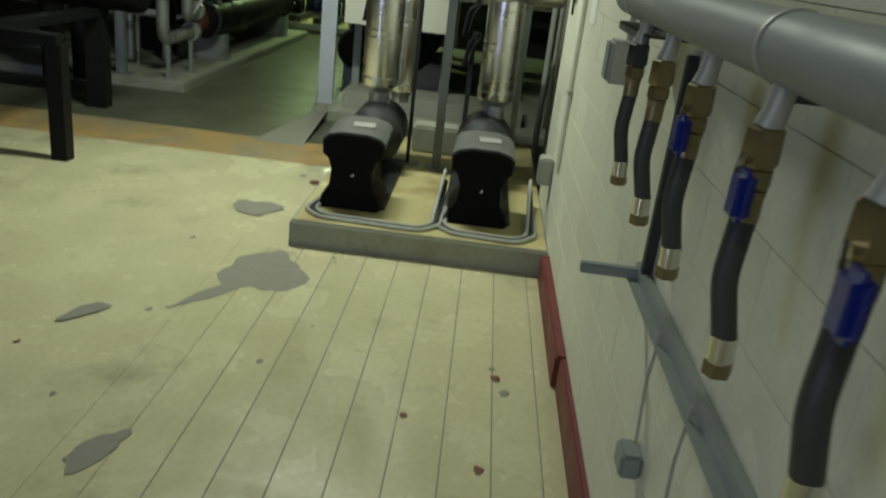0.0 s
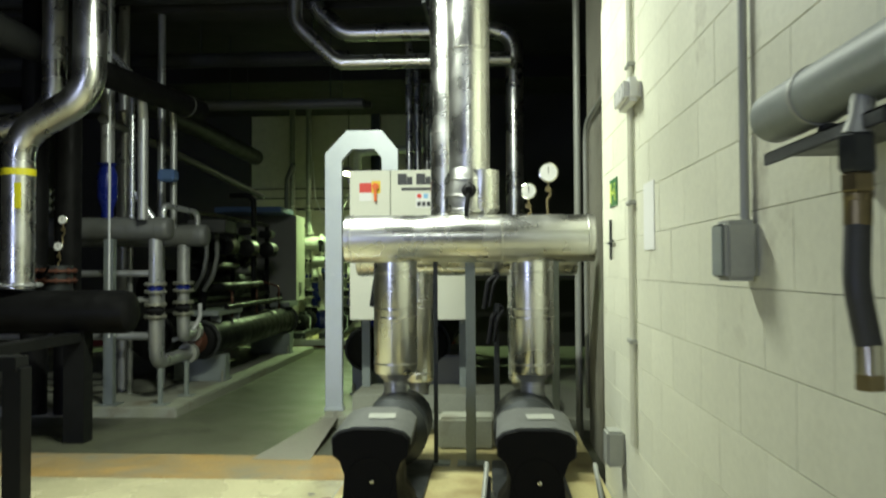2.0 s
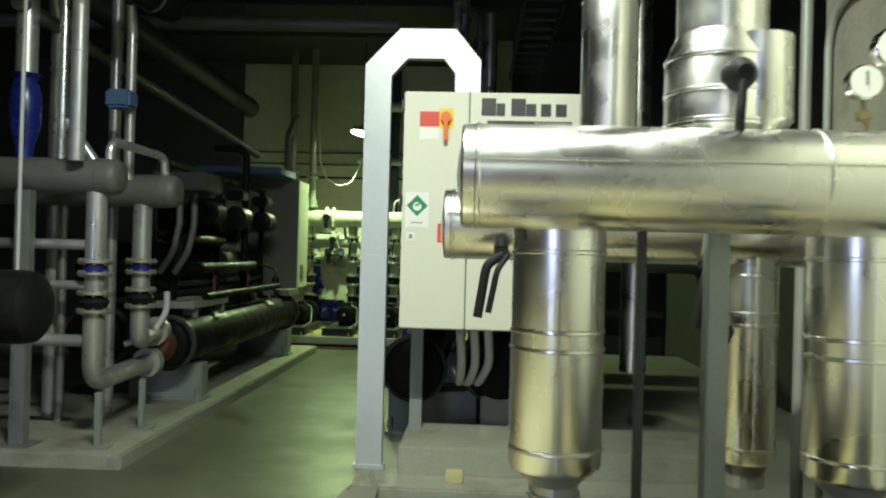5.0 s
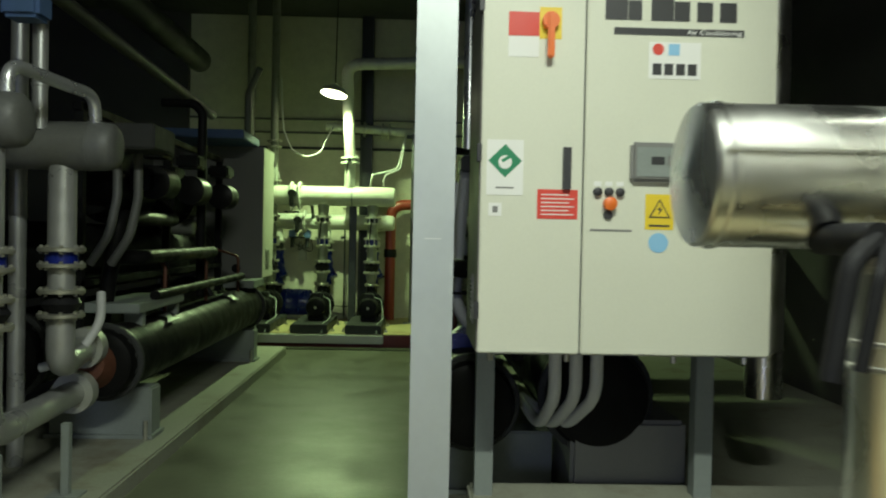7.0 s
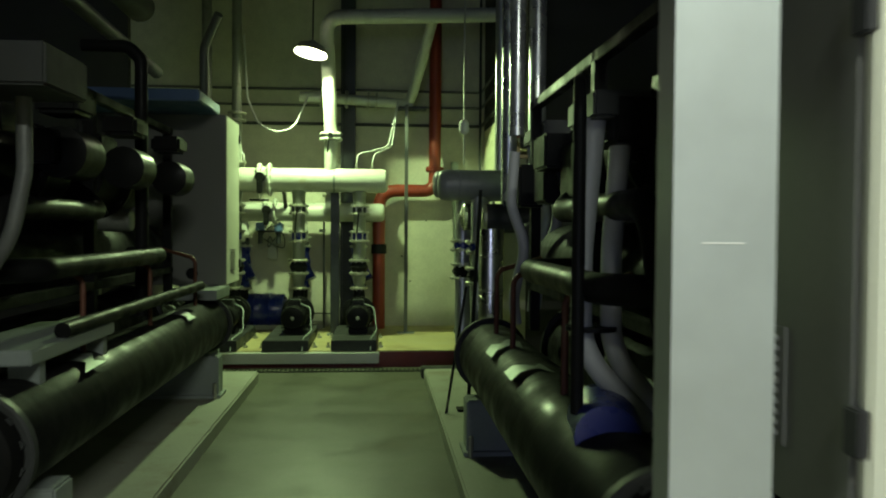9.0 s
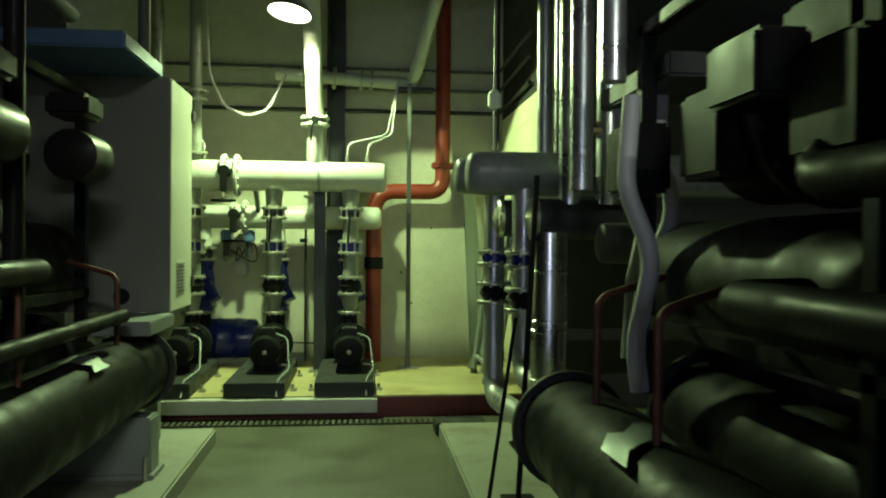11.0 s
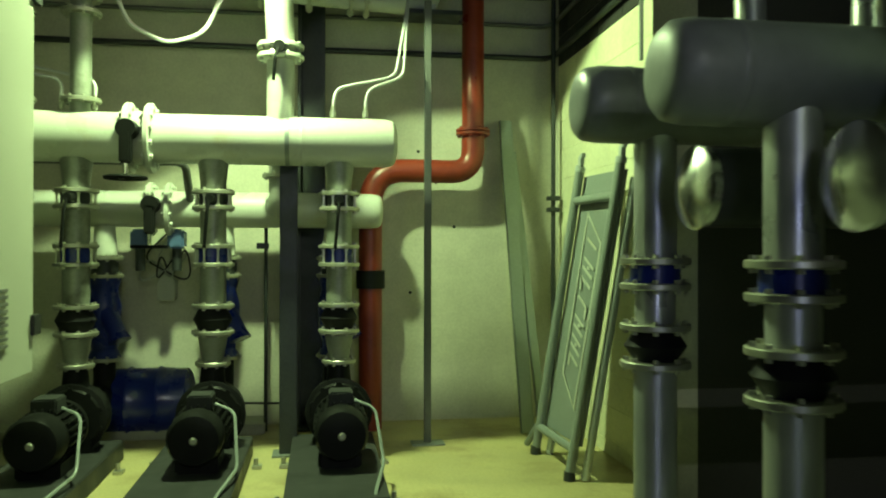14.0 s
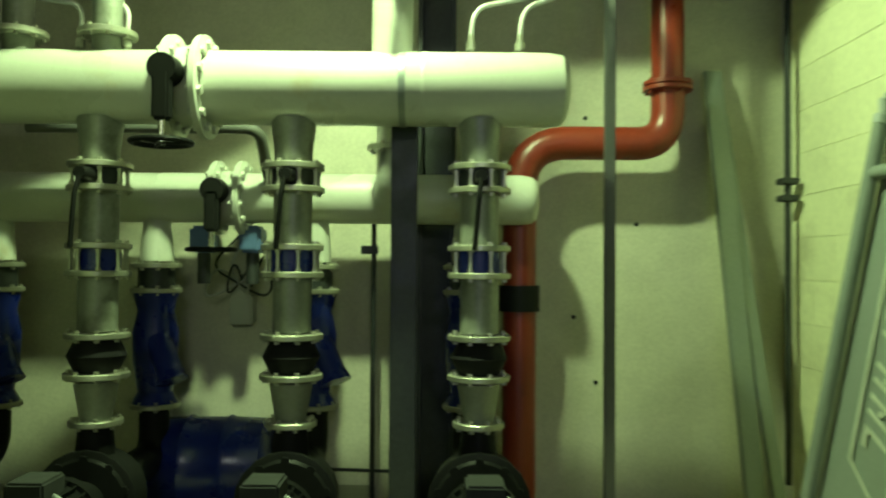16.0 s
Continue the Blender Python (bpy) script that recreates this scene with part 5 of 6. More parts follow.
for x in (-4.35, -4.05):
    t = thing("flanged_joint", "rust-red flanged joint with a dark valve over the black header", "valve", (x, 7.9, 1.27), "flanged joints")
    for z in (1.36, 1.45):
        part("flange", flange(BM(), (x, 7.98, z), (0, 0, 1), 0.17, 0.025, 8), RUST, t, "rust-red flange")
    part("body", rod(BM(), (x, 7.98, 1.27), (x, 7.98, 1.50), 0.13, seg=20), IRON, t)
    part("lever", tube(BM(), [(x, 7.85, 1.41), (x + 0.02, 7.72, 1.42), (x + 0.10, 7.66, 1.5)], 0.012, 0.04, 8), BLACKP, t)
for x, y, z in ((-4.33, 7.962, 2.02), (-4.03, 8.012, 1.93), (-4.38, 7.962, 1.78), (-4.07, 8.012, 1.68)):
    pressure_gauge(x, y, z, 0.045, z - 0.22)
# twin thin risers and a slanting branch by the blue valve
lagged_pipe("clad_riser_thin", [(-3.66, 8.66, 1.98), (-3.66, 8.66, 3.45), (-3.9, 8.66, 3.7)], 0.028, 0.12, "thin shiny clad riser", ALUW, [(0, 0.2), (0, 0.5), (0, 0.8)], "west risers")
lagged_pipe("slanting_branch", [(-3.64, 8.68, 2.24), (-3.46, 8.70, 1.98)], 0.034, 0, "short slanting shiny clad branch pipe", ALUW, [], "west risers")
lagged_pipe("clad_riser_thin", [(-3.36, 8.72, 1.96), (-3.36, 8.72, 2.12), (-3.22, 9.28, 2.08), (-3.22, 9.30, 1.93)], 0.03, 0.08, "thin shiny clad bend on the header", ALUW, [], "west risers")
for x, y in ((-4.28, 8.55), (-4.62, 8.62)):
    t = thing("flanged_riser", "bright riser with stacked shiny flanges above the header", "pipe", (x, y, 1.95), "flanged risers")
    part("shaft", rod(BM(), (x, y, 1.95), (x, y, 4.7), 0.07, seg=20), GREYI, t)
    for z in (2.08, 2.17, 2.26):
        part("flange", flange(BM(), (x, y, z), (0, 0, 1), 0.125, 0.035, 8), ALUW, t)
    part("gauge_dial", rings(BM(), [(x + 0.13, y - 0.12, 2.46), (x + 0.13, y - 0.15, 2.46)], [0.05, 0.05], 20), GLASS, t, "round white gauge")
    part("gauge_stem", rod(BM(), (x + 0.13, y - 0.13, 2.42), (x + 0.06, y - 0.06, 2.24), 0.009, seg=8), BRASS, t)
whole("thin_cable", tube(BM(), [(-3.72, 8.3, 0.8), (-3.72, 8.3, 2.2), (-3.74, 8.35, 4.7)], 0.012, 0.1, 8), WHITEC, "thin pale cable hanging beside the header", "cable")
t = thing("blue_actuator", "small blue actuator on a thin riser", "actuator", (-3.5, 9.5, 2.4))
part("head", box(BM(), (-3.56, 9.02, 2.40), (-3.38, 9.18, 2.53), 0.02), BLUEL, t)

# ---- under the ceiling ----
def run(name, pts, r, mat, label, bend=0.15, group="ceiling pipes"):
    whole(name, tube(BM(), pts, r, bend, 18), mat, label, "pipe", group)


run("ceiling_pipe", [(-6.0, 8.6, 4.5), (1.8, 8.6, 4.5)], 0.10, GREYI, "dark lagged pipe below the ceiling")
run("ceiling_pipe", [(-6.0, 9.25, 4.45), (1.8, 9.25, 4.45)], 0.08, GREYI, "dark lagged pipe below the ceiling")
run("ceiling_pipe", [(-4.3, 4.0, 3.6), (-4.3, 15.0, 3.5)], 0.14, GREYI, "dark lagged pipe below the ceiling")
for y, z, r, m in ((11.5, 3.72, 0.07, DULLG), (12.3, 3.86, 0.05, GREYI), (10.4, 4.05, 0.09, GREYI)):
    run("ceiling_pipe", [(-7.0, y, z), (-1.75, y, z)], r, m, "dull grey pipe crossing below the ceiling")
    for x in (-5.2, -3.6, -2.2):
        whole("pipe_hanger", tube(BM(), [(x, y, z + r), (x, y, 4.68)], 0.008, 0, 6), IRON, "thin steel rod hanger", "hanger", "pipe hangers")
t = thing("cable_tray", "dark ladder cable tray below the ceiling", "cable tray", (-0.9, 6.5, 3.6))
for x in (-0.55, -0.20):
    part("side_rail", box(BM(), (x - 0.015, 7.2, 3.62), (x + 0.015, 13.5, 3.70), 0.002), IRON, t)
rung = finish("rung", box(BM(), (-0.54, -0.015, 3.63), (-0.21, 0.015, 3.65)), IRON)
for k in range(20):
    ob = new("rung", rung)
    ob.parent = t
    ob.location = Vector((0, 7.4 + 0.3 * k, 0)) - ORIGIN[t.name]

bm = BM()
box(bm, (-0.85, 8.97, 0.10), (-0.30, 10.2, 0.56), 0.02)
whole("grey_plinth_box", bm, CASED, "dull grey box under the chiller", "box")

# ---- the pump slab at the end ----
def far_pump(x, y=16.3):
    t = thing("end_suction_pump", "black end-suction pump with finned motor on a dark base", "pump", (x, y, 0.17), "slab pumps")
    bm = BM()
    box(bm, (x - 0.26, 15.23, 0.172), (x + 0.20, 16.5, 0.28), 0.006)
    part("base_frame", bm, GREYI, t, "dark grey steel base frame")
    for dx in (-0.30, 0.24):
        for yy in (15.5, 16.2):
            bm = BM()
            box(bm, (x + dx - 0.02, yy - 0.03, 0.172), (x + dx + 0.03, yy + 0.03, 0.19), 0.002)
            rod(bm, (x + dx, yy, 0.18), (x + dx, yy, 0.225), 0.012, seg=8)
            part("anchor_lug", bm, FLANGE, t)
    bm = BM()
    z = 0.46
    rings(bm, [(x, 15.62, z), (x, 15.63, z), (x, 15.66, z), (x, 15.76, z)], [0.07, 0.115, 0.13, 0.13], 24)
    rings(bm, [(x, 15.76, z), (x, 16.02, z)], [0.118, 0.118], 24)
    for k in range(24):
        a = 2 * math.pi * k / 24
        box(bm, (-0.003, 15.77, 0.11), (0.003, 16.01, 0.137), 0, pose(x, 0, z, 0, math.degrees(a), 0))
    part("motor", bm, BLACKP, t)
    part("fan_hub", rings(BM(), [(x, 15.62, z), (x, 15.612, z)], [0.02, 0.012], 12), FLANGE, t)
    bm = BM()
    box(bm, (x - 0.06, 15.80, z + 0.11), (x + 0.06, 15.95, z + 0.18), 0.008)
    part("terminal_box", bm, GREYI, t)
    part("bearing_frame", rings(BM(), [(x, 16.02, z), (x, 16.06, z), (x, 16.10, z), (x, 16.22, z)], [0.135, 0.135, 0.08, 0.08], 24), BLACKP, t)
    bm = BM()
    rings(bm, [(x, 16.20, z), (x, 16.22, z), (x, 16.36, z), (x, 16.38, z)], [0.15, 0.17, 0.17, 0.15], 28)
    rings(bm, [(x, 16.3, z + 0.1), (x, 16.3, 0.73)], [0.075, 0.06], 20)
    rings(bm, [(x, 16.38, z), (x, 16.75, z)], [0.07, 0.07], 20)
    flange(bm, (x, 16.22, z), (0, 1, 0), 0.185, 0.02, 10)
    part("volute", bm, BLACKP, t)
    bm = BM()
    box(bm, (x - 0.10, 15.72, 0.28), (x + 0.10, 15.98, 0.36), 0.01)
    part("foot", bm, BLACKP, t)
    part("foot", box(BM(), (x - 0.11, 16.2, 0.28), (x + 0.11, 16.36, 0.34), 0.01), BLACKP, t)
    bm = BM()
    tube(bm, [(x + 0.07, 15.85, z + 0.13), (x + 0.17, 15.80, z + 0.10), (x + 0.20, 15.62, 0.33), (x + 0.14, 15.3, 0.29), (x + 0.14, 15.2, 0.18)], 0.008, 0.08, 8)
    part("motor_cable", bm, GREYM, t, "pale flexible cable")
    return t


def riser_stack(x, y=16.3):
    """Flanged discharge of a far pump up to the white header."""
    t = thing("pump_riser", "pale painted pump riser with valves and rubber joint", "pipe", (x, y, 0.73), "pump risers")
    bm = BM()
    rings(bm, [(x, y, 0.74), (x, y, 0.88)], [0.055, 0.08], 24)
    part("reducer", bm, AGED, t)
    part("spool", rod(BM(), (x, y, 1.06), (x, y, 1.26), 0.07, seg=24), AGED, t)
    part("spool", rod(BM(), (x, y, 1.38), (x, y, 1.575), 0.07, seg=24), AGED, t)
    part("tee", rings(BM(), [(x, y, 1.67), (x, y, 1.72), (x, y, 1.84)], [0.07, 0.07, 0.085], 24), AGED, t)
    for z in (0.73, 0.90, 1.045, 1.27, 1.37, 1.58, 1.665):
        part("flange", flange(BM(), (x, y, z), (0, 0, 1), 0.115 if z > 0.8 else 0.095, 0.022, 8), FLANGE, t)
    part("rubber_joint", rings(BM(), [(x, y, 0.91), (x, y, 0.93), (x, y, 0.972), (x, y, 1.015), (x, y, 1.035)], [0.075, 0.085, 0.105, 0.085, 0.075], 24), RUBBER, t, "black rubber expansion joint")
    for z0, z1 in ((1.28, 1.36), (1.59, 1.655)):
        part("wafer_valve", rod(BM(), (x, y, z0), (x, y, z1), 0.078, seg=24), BLUE if z0 < 1.5 else IRON, t, "dark wafer valve body")
        bm = BM()
        for k in range(8):
            a = 2 * math.pi * (k + 0.5) / 8
            rod(bm, (x + 0.094 * math.cos(a), y + 0.094 * math.sin(a), z0 - 0.02), (x + 0.094 * math.cos(a), y + 0.094 * math.sin(a), z1 + 0.02), 0.007, seg=6)
        part("tie_bolts", bm, FLANGE, t)
    bm = BM()
    rod(bm, (x, y - 0.07, 1.622), (x, y - 0.17, 1.622), 0.03, 0.022)
    tube(bm, [(x, y - 0.16, 1.622), (x - 0.01, y - 0.18, 1.55), (x - 0.025, y - 0.175, 1.36)], 0.009, 0.04, 8)
    part("lever", bm, BLACKP, t, "black lever handle")
    return t


def suction_stack(x, y=16.95):
    t = thing("suction_pipe", "pale suction pipe with a blue strainer", "pipe", (x, y, 0.3), "suction pipes")
    part("drop", rings(BM(), [(x, y, 1.32), (x, y, 1.36), (x, y, 1.5)], [0.072, 0.072, 0.058], 20), WHITEP, t)
    for z in (1.30, 1.19, 0.68):
        part("flange", flange(BM(), (x, y, z), (0, 0, 1), 0.11, 0.022, 8), FLANGE, t)
    part("wafer_valve", rod(BM(), (x, y, 1.2), (x, y, 1.29), 0.08, seg=20), IRON, t)
    bm = BM()
    rings(bm, [(x, y, 0.69), (x, y, 0.74), (x, y, 0.86), (x, y, 1.0), (x, y, 1.10), (x, y, 1.18)], [0.10, 0.075, 0.095, 0.10, 0.078, 0.10], 20)
    rings(bm, [(x + 0.02, y - 0.04, 0.98), (x + 0.1, y - 0.1, 0.84), (x + 0.115, y - 0.112, 0.80)], [0.06, 0.055, 0.07], 16)
    part("strainer", bm, BLUE, t, "blue enamelled strainer")
    part("elbow", tube(BM(), [(x, y, 0.67), (x, y, 0.46), (x, y - 0.24, 0.46)], 0.065, 0.1, 18), BLACKP, t)
    return t


PUMPS = (-2.245, -2.93, -3.64, -4.35)
for px in PUMPS:
    far_pump(px)
    riser_stack(px)
    suction_stack(px - 0.02)

t = thing("white_header", "white painted steel header above the pumps", "pipe", (-2.0, 16.3, 1.8))
part("barrel", domed(BM(), (-1.92, 16.3, 1.955), (-5.6, 16.3, 1.955), 0.135, 32, (True, False), 0.55), WHITEP, t)
part("weld_ring", rings(BM(), [(-2.46, 16.3, 1.955), (-2.45, 16.3, 1.955), (-2.44, 16.3, 1.955)], [0.136, 0.138, 0.136], 32), WHITEP, t)
t = thing("white_suction_header", "pale painted suction header behind the first", "pipe", (-2.0, 16.95, 1.5))
part("barrel", domed(BM(), (-1.95, 16.95, 1.605), (-2.20, 16.95, 1.605), 0.112, 28, (True, False), 0.7), WHITEP, t)
part("barrel", rings(BM(), [(-2.20, 16.95, 1.605), (-5.6, 16.95, 1.605)], [0.112, 0.112], 28), WHITEP, t)
part("elbow", tube(BM(), [(-2.62, 16.80, 1.60), (-2.60, 16.72, 1.66), (-2.60, 16.72, 1.90)], 0.06, 0.05, 18), WHITEP, t)
part("flange", flange(BM(), (-2.60, 16.72, 1.80), (0, 0, 1), 0.10), FLANGE, t)


def line_valve(name, x, y, z, r, wheel):
    t = thing(name, "flanged line valve with a black hand wheel", "valve", (x, y, z - 0.2), "line valves")
    for dx in (-0.055, 0.055):
        part("flange", flange(BM(), (x + dx, y, z), (1, 0, 0), r + 0.055, 0.03, 12, 28), WHITEP, t)
    part("body", rings(BM(), [(x - 0.04, y, z), (x + 0.04, y, z)], [r + 0.01, r + 0.01], 28), BLUE if not wheel else WHITEP, t)
    if wheel:
        bm = BM()
        rings(bm, [(x - 0.03, y - r - 0.02, z + 0.02), (x - 0.03, y - r - 0.10, z + 0.02)], [0.055, 0.05], 18)
        box(bm, (x - 0.06, y - r - 0.11, z - 0.16), (x, y - r - 0.05, z + 0.01), 0.01)
        part("gear_box", bm, BLACKP, t)
        part("stem", rod(BM(), (x - 0.03, y - r - 0.08, z - 0.16), (x - 0.03, y - r - 0.08, z - 0.235), 0.012), CHROME, t)
        bm = BM()
        c = Vector((x - 0.03, y - r - 0.08, z - 0.235))
        tube(bm, [c + Vector((math.cos(a) * 0.10, math.sin(a) * 0.10, 0)) for a in [2 * math.pi * k / 20 for k in range(21)]], 0.010, 0, 8)
        for k in range(3):
            a = 2 * math.pi * k / 3
            rod(bm, c, c + Vector((math.cos(a) * 0.1, math.sin(a) * 0.1, 0)), 0.007, seg=6)
        part("hand_wheel", bm, BLACKP, t, "black hand wheel")
    return t


line_valve("line_valve", -3.31, 16.3, 1.955, 0.135, True)
line_valve("line_valve", -3.33, 16.95, 1.605, 0.112, True)

t = thing("white_riser", "white painted riser from the pump header", "pipe", (-2.52, 16.3, 2.05))
part("lower", rod(BM(), (-2.57, 16.3, 2.04), (-2.57, 16.3, 2.40), 0.076, seg=24), WHITEP, t)
part("upper", tube(BM(), [(-2.57, 16.3, 2.50), (-2.61, 16.0, 3.72), (-0.72, 16.0, 3.80)], 0.078, 0.16, 24), WHITEP, t)
for z in (2.42, 2.48):
    part("flange", flange(BM(), (-2.57, 16.3, z), (0, 0, 1), 0.13, 0.024, 8), WHITEP, t)
bm = BM()
rod(bm, (-2.57, 16.2, 2.45), (-2.57, 16.14, 2.45), 0.03)
tube(bm, [(-2.57, 16.15, 2.45), (-2.59, 16.13, 2.38), (-2.60, 16.14, 2.26)], 0.009, 0.03, 8)
part("lever", bm, BLACKP, t)
for px in (-3.62, -3.95):
    t = thing("white_riser", "pale flanged riser above the pump header", "pipe", (px, 16.3, 2.05), "side risers")
    part("shaft", rod(BM(), (px, 16.3, 2.04), (px, 16.3, 4.7), 0.055, seg=20), AGED, t)
    for z in (2.15, 2.62, 2.70):
        part("flange", flange(BM(), (px, 16.3, z), (0, 0, 1), 0.105), FLANGE, t)
t = thing("cross_pipe", "pale flanged pipe crossing high on the wall", "pipe", (-2.95, 16.9, 2.95))
part("shaft", rings(BM(), [(-2.98, 16.9, 3.0), (-1.62, 16.9, 2.93)], [0.062, 0.062], 20), WHITEP, t)
for x in (-2.72, -2.42, -2.16, -2.06):
    part("flange", flange(BM(), (x, 16.9, 3.0 - (x + 2.98) * 0.05), (1, 0, -0.05), 0.11), FLANGE, t)
part("slanting_pipe", tube(BM(), [(-1.66, 16.9, 2.96), (-1.62, 16.8, 3.05), (-1.42, 16.35, 3.80)], 0.062, 0.1, 18), WHITEP, t)
part("bracket", box(BM(), (-1.80, 16.80, 2.86), (-1.45, 17.0, 2.89), 0.004), IRON, t)

t = thing("red_pipe", "red painted sprinkler pipe with flanged bends", "pipe", (-2.0, 17.1, 0.17))
part("upper", rod(BM(), (-1.33, 17.08, 2.16), (-1.33, 17.08, 4.7), 0.075, seg=24), RED, t)
part("bend", tube(BM(), [(-1.33, 17.08, 2.16), (-1.33, 17.08, 1.885), (-2.02, 17.08, 1.885), (-2.02, 17.08, 0.17)], 0.078, 0.2, 24), RED, t)
for z in (2.14, 2.165):
    part("flange", flange(BM(), (-1.33, 17.08, z), (0, 0, 1), 0.115, 0.022, 8), RED, t)
part("coupling", rings(BM(), [(-2.02, 17.08, 1.10), (-2.02, 17.08, 1.22)], [0.095, 0.095], 20), BLACKP, t)

# added dark column: fills the band of shade and pipe behind the header support
t = thing("shade_column", "dark column against the wall, standing in for shade and a pipe there", "column", (-2.55, 17.2, 0.17))
bm = BM()
box(bm, (-2.50, 17.12, 0.17), (-2.48, 17.30, 4.7))
box(bm, (-2.34, 17.12, 0.17), (-2.32, 17.30, 4.7))
box(bm, (-2.48, 17.19, 0.17), (-2.34, 17.21, 4.7))
part("shaft", bm, IRON, t)
part("base_plate", box(BM(), (-2.54, 17.05, 0.171), (-2.28, 17.305, 0.185), 0.003), IRON, t)
t = thing("header_support", "grey steel channel post holding up the white header", "post", (-2.53, 16.47, 0.17))
bm = BM()
box(bm, (-2.58, 16.44, 0.182), (-2.572, 16.52, 1.90), 0.002)
box(bm, (-2.488, 16.44, 0.182), (-2.48, 16.52, 1.90), 0.002)
box(bm, (-2.572, 16.44, 0.182), (-2.488, 16.448, 1.90))
part("shaft", bm, IRON, t)
part("base_plate", box(BM(), (-2.62, 16.40, 0.171), (-2.44, 16.56, 0.183), 0.002), STRUT, t)
part("saddle_plate", box(BM(), (-2.59, 16.40, 1.86), (-2.47, 16.53, 1.90), 0.003), STRUT, t)
part("pipe_strap", rings(BM(), [(-2.542, 16.3, 1.955), (-2.518, 16.3, 1.955)], [0.139, 0.139], 32), STRUT, t)
t = thing("bypass_pipe", "thin dark bypass pipe bending down behind the white header", "pipe", (-3.75, 16.68, 1.84))
part("shaft", tube(BM(), [(-4.1, 16.66, 1.87), (-3.14, 16.66, 1.87), (-3.14, 16.86, 1.66)], 0.024, 0.06, 12), DULLG, t)
t = thing("unistrut_post", "thin galvanised strut post with a foot plate", "post", (-1.70, 16.61, 0.17))
part("shaft", box(BM(), (-1.722, 16.59, 0.18), (-1.68, 16.632, 2.88), 0.004), DULLG, t)
part("foot_plate", box(BM(), (-1.80, 16.55, 0.171), (-1.60, 16.67, 0.182), 0.002), STRUT, t)
t = thing("small_post", "thin dark rod stand behind the pumps", "post", (-2.83, 17.1, 0.17))
bm = BM()
rod(bm, (-2.70, 17.1, 0.17), (-2.70, 17.1, 1.55), 0.012, seg=8)
box(bm, (-2.76, 17.08, 1.36), (-2.68, 17.12, 1.40), 0.004)
rod(bm, (-2.92, 17.1, 0.36), (-2.58, 17.1, 0.35), 0.008, seg=6)
part("shaft", bm, IRON, t)

# long boards leaning on the wall
for a, b, w in (((-1.02, 16.80, 0.17), (-1.075, 17.22, 2.26), 0.045), ((-0.92, 16.78, 0.17), (-1.02, 17.25, 2.05), 0.03)):
    a, b = Vector(a), Vector(b)
    bm = BM()
    box(bm, (-w, -0.015, 0), (w, 0.015, (b - a).length), 0.004, Matrix.Translation(a) @ (b - a).to_track_quat("Z", "Y").to_matrix().to_4x4())
    whole("leaning_board", bm, STRUT, "long grey board leaning against the wall", "board", "leaning boards")

# scaffold gate with a lettered panel, leaning on the side wall
A0, A1 = Vector((-1.11, 16.28, 0.19)), Vector((-0.95, 15.97, 1.78))
B0, B1 = Vector((-1.085, 15.73, 0.19)), Vector((-0.89, 15.53, 1.78))
up = (A1 - A0 + B1 - B0).normalized()
side = (B0 - A0 + B1 - A1).normalized()
facing = side.cross(up).normalized()
if facing.x > 0:
    facing = -facing
side = (side - up * side.dot(up)).normalized()
t = thing("scaffold_gate", "grey tubular scaffold gate with a lettered panel leaning on the wall", "scaffold gate", A0)
for p, q in ((A0, A1), (B0, B1)):
    d = (q - p).normalized()
    part("stile", tube(BM(), [p, q], 0.025, 0, 16), GREYM, t)
    part("stile_cap", rings(BM(), [q, q + d * 0.004, q + d * 0.03, q + d * 0.034], [0.024, 0.028, 0.028, 0.02], 14), GALV, t)
    hook = part("hook", box(BM(), (-0.012, -0.03, 0.0), (0.012, 0.012, 0.055), 0.004, Matrix.Translation(q + d * 0.03)), GALV, t, "pale cast hook")
    part("hook_lip", box(BM(), (-0.012, -0.055, 0.042), (0.012, -0.02, 0.066), 0.004, Matrix.Translation(q + d * 0.03)), GALV, hook)
    part("foot", rings(BM(), [p + Vector((0, 0, -0.018)), p + Vector((0, 0, 0.03))], [0.032, 0.029], 14), IRON, t)
    part("rear_stile", tube(BM(), [p - facing * 0.075 + side * 0.03, q - facing * 0.075 + side * 0.03 - d * 0.06], 0.022, 0, 14), GALV, t)
for u in (0.09, 0.90):
    part("rail", tube(BM(), [A0.lerp(A1, u), B0.lerp(B1, u)], 0.023, 0, 14), GREYM, t)
part("brace", tube(BM(), [A0.lerp(A1, 0.11), A0 - side * 0.10 + facing * 0.02], 0.020, 0, 12), STRUT, t)
corners = [A0.lerp(A1, 0.10), B0.lerp(B1, 0.10), B0.lerp(B1, 0.985), A0.lerp(A1, 0.985)]
bm = BM()
vs = [bm.verts.new(p - facing * k) for k in (0.032, 0.046) for p in corners]
for f in ((0, 1, 2, 3), (7, 6, 5, 4), (0, 4, 5, 1), (1, 5, 6, 2), (2, 6, 7, 3), (3, 7, 4, 0)):
    bm.faces.new([vs[k] for k in f])
panel = part("panel", bm, GREYM, t, "olive grey sheet panel")
face_n = (corners[1] - corners[0]).cross(corners[3] - corners[0]).normalized()
if face_n.x > 0:
    face_n = -face_n
mid = (corners[0] + corners[1] + corners[2] + corners[3]) / 4 - facing * 0.030 - up * 0.02


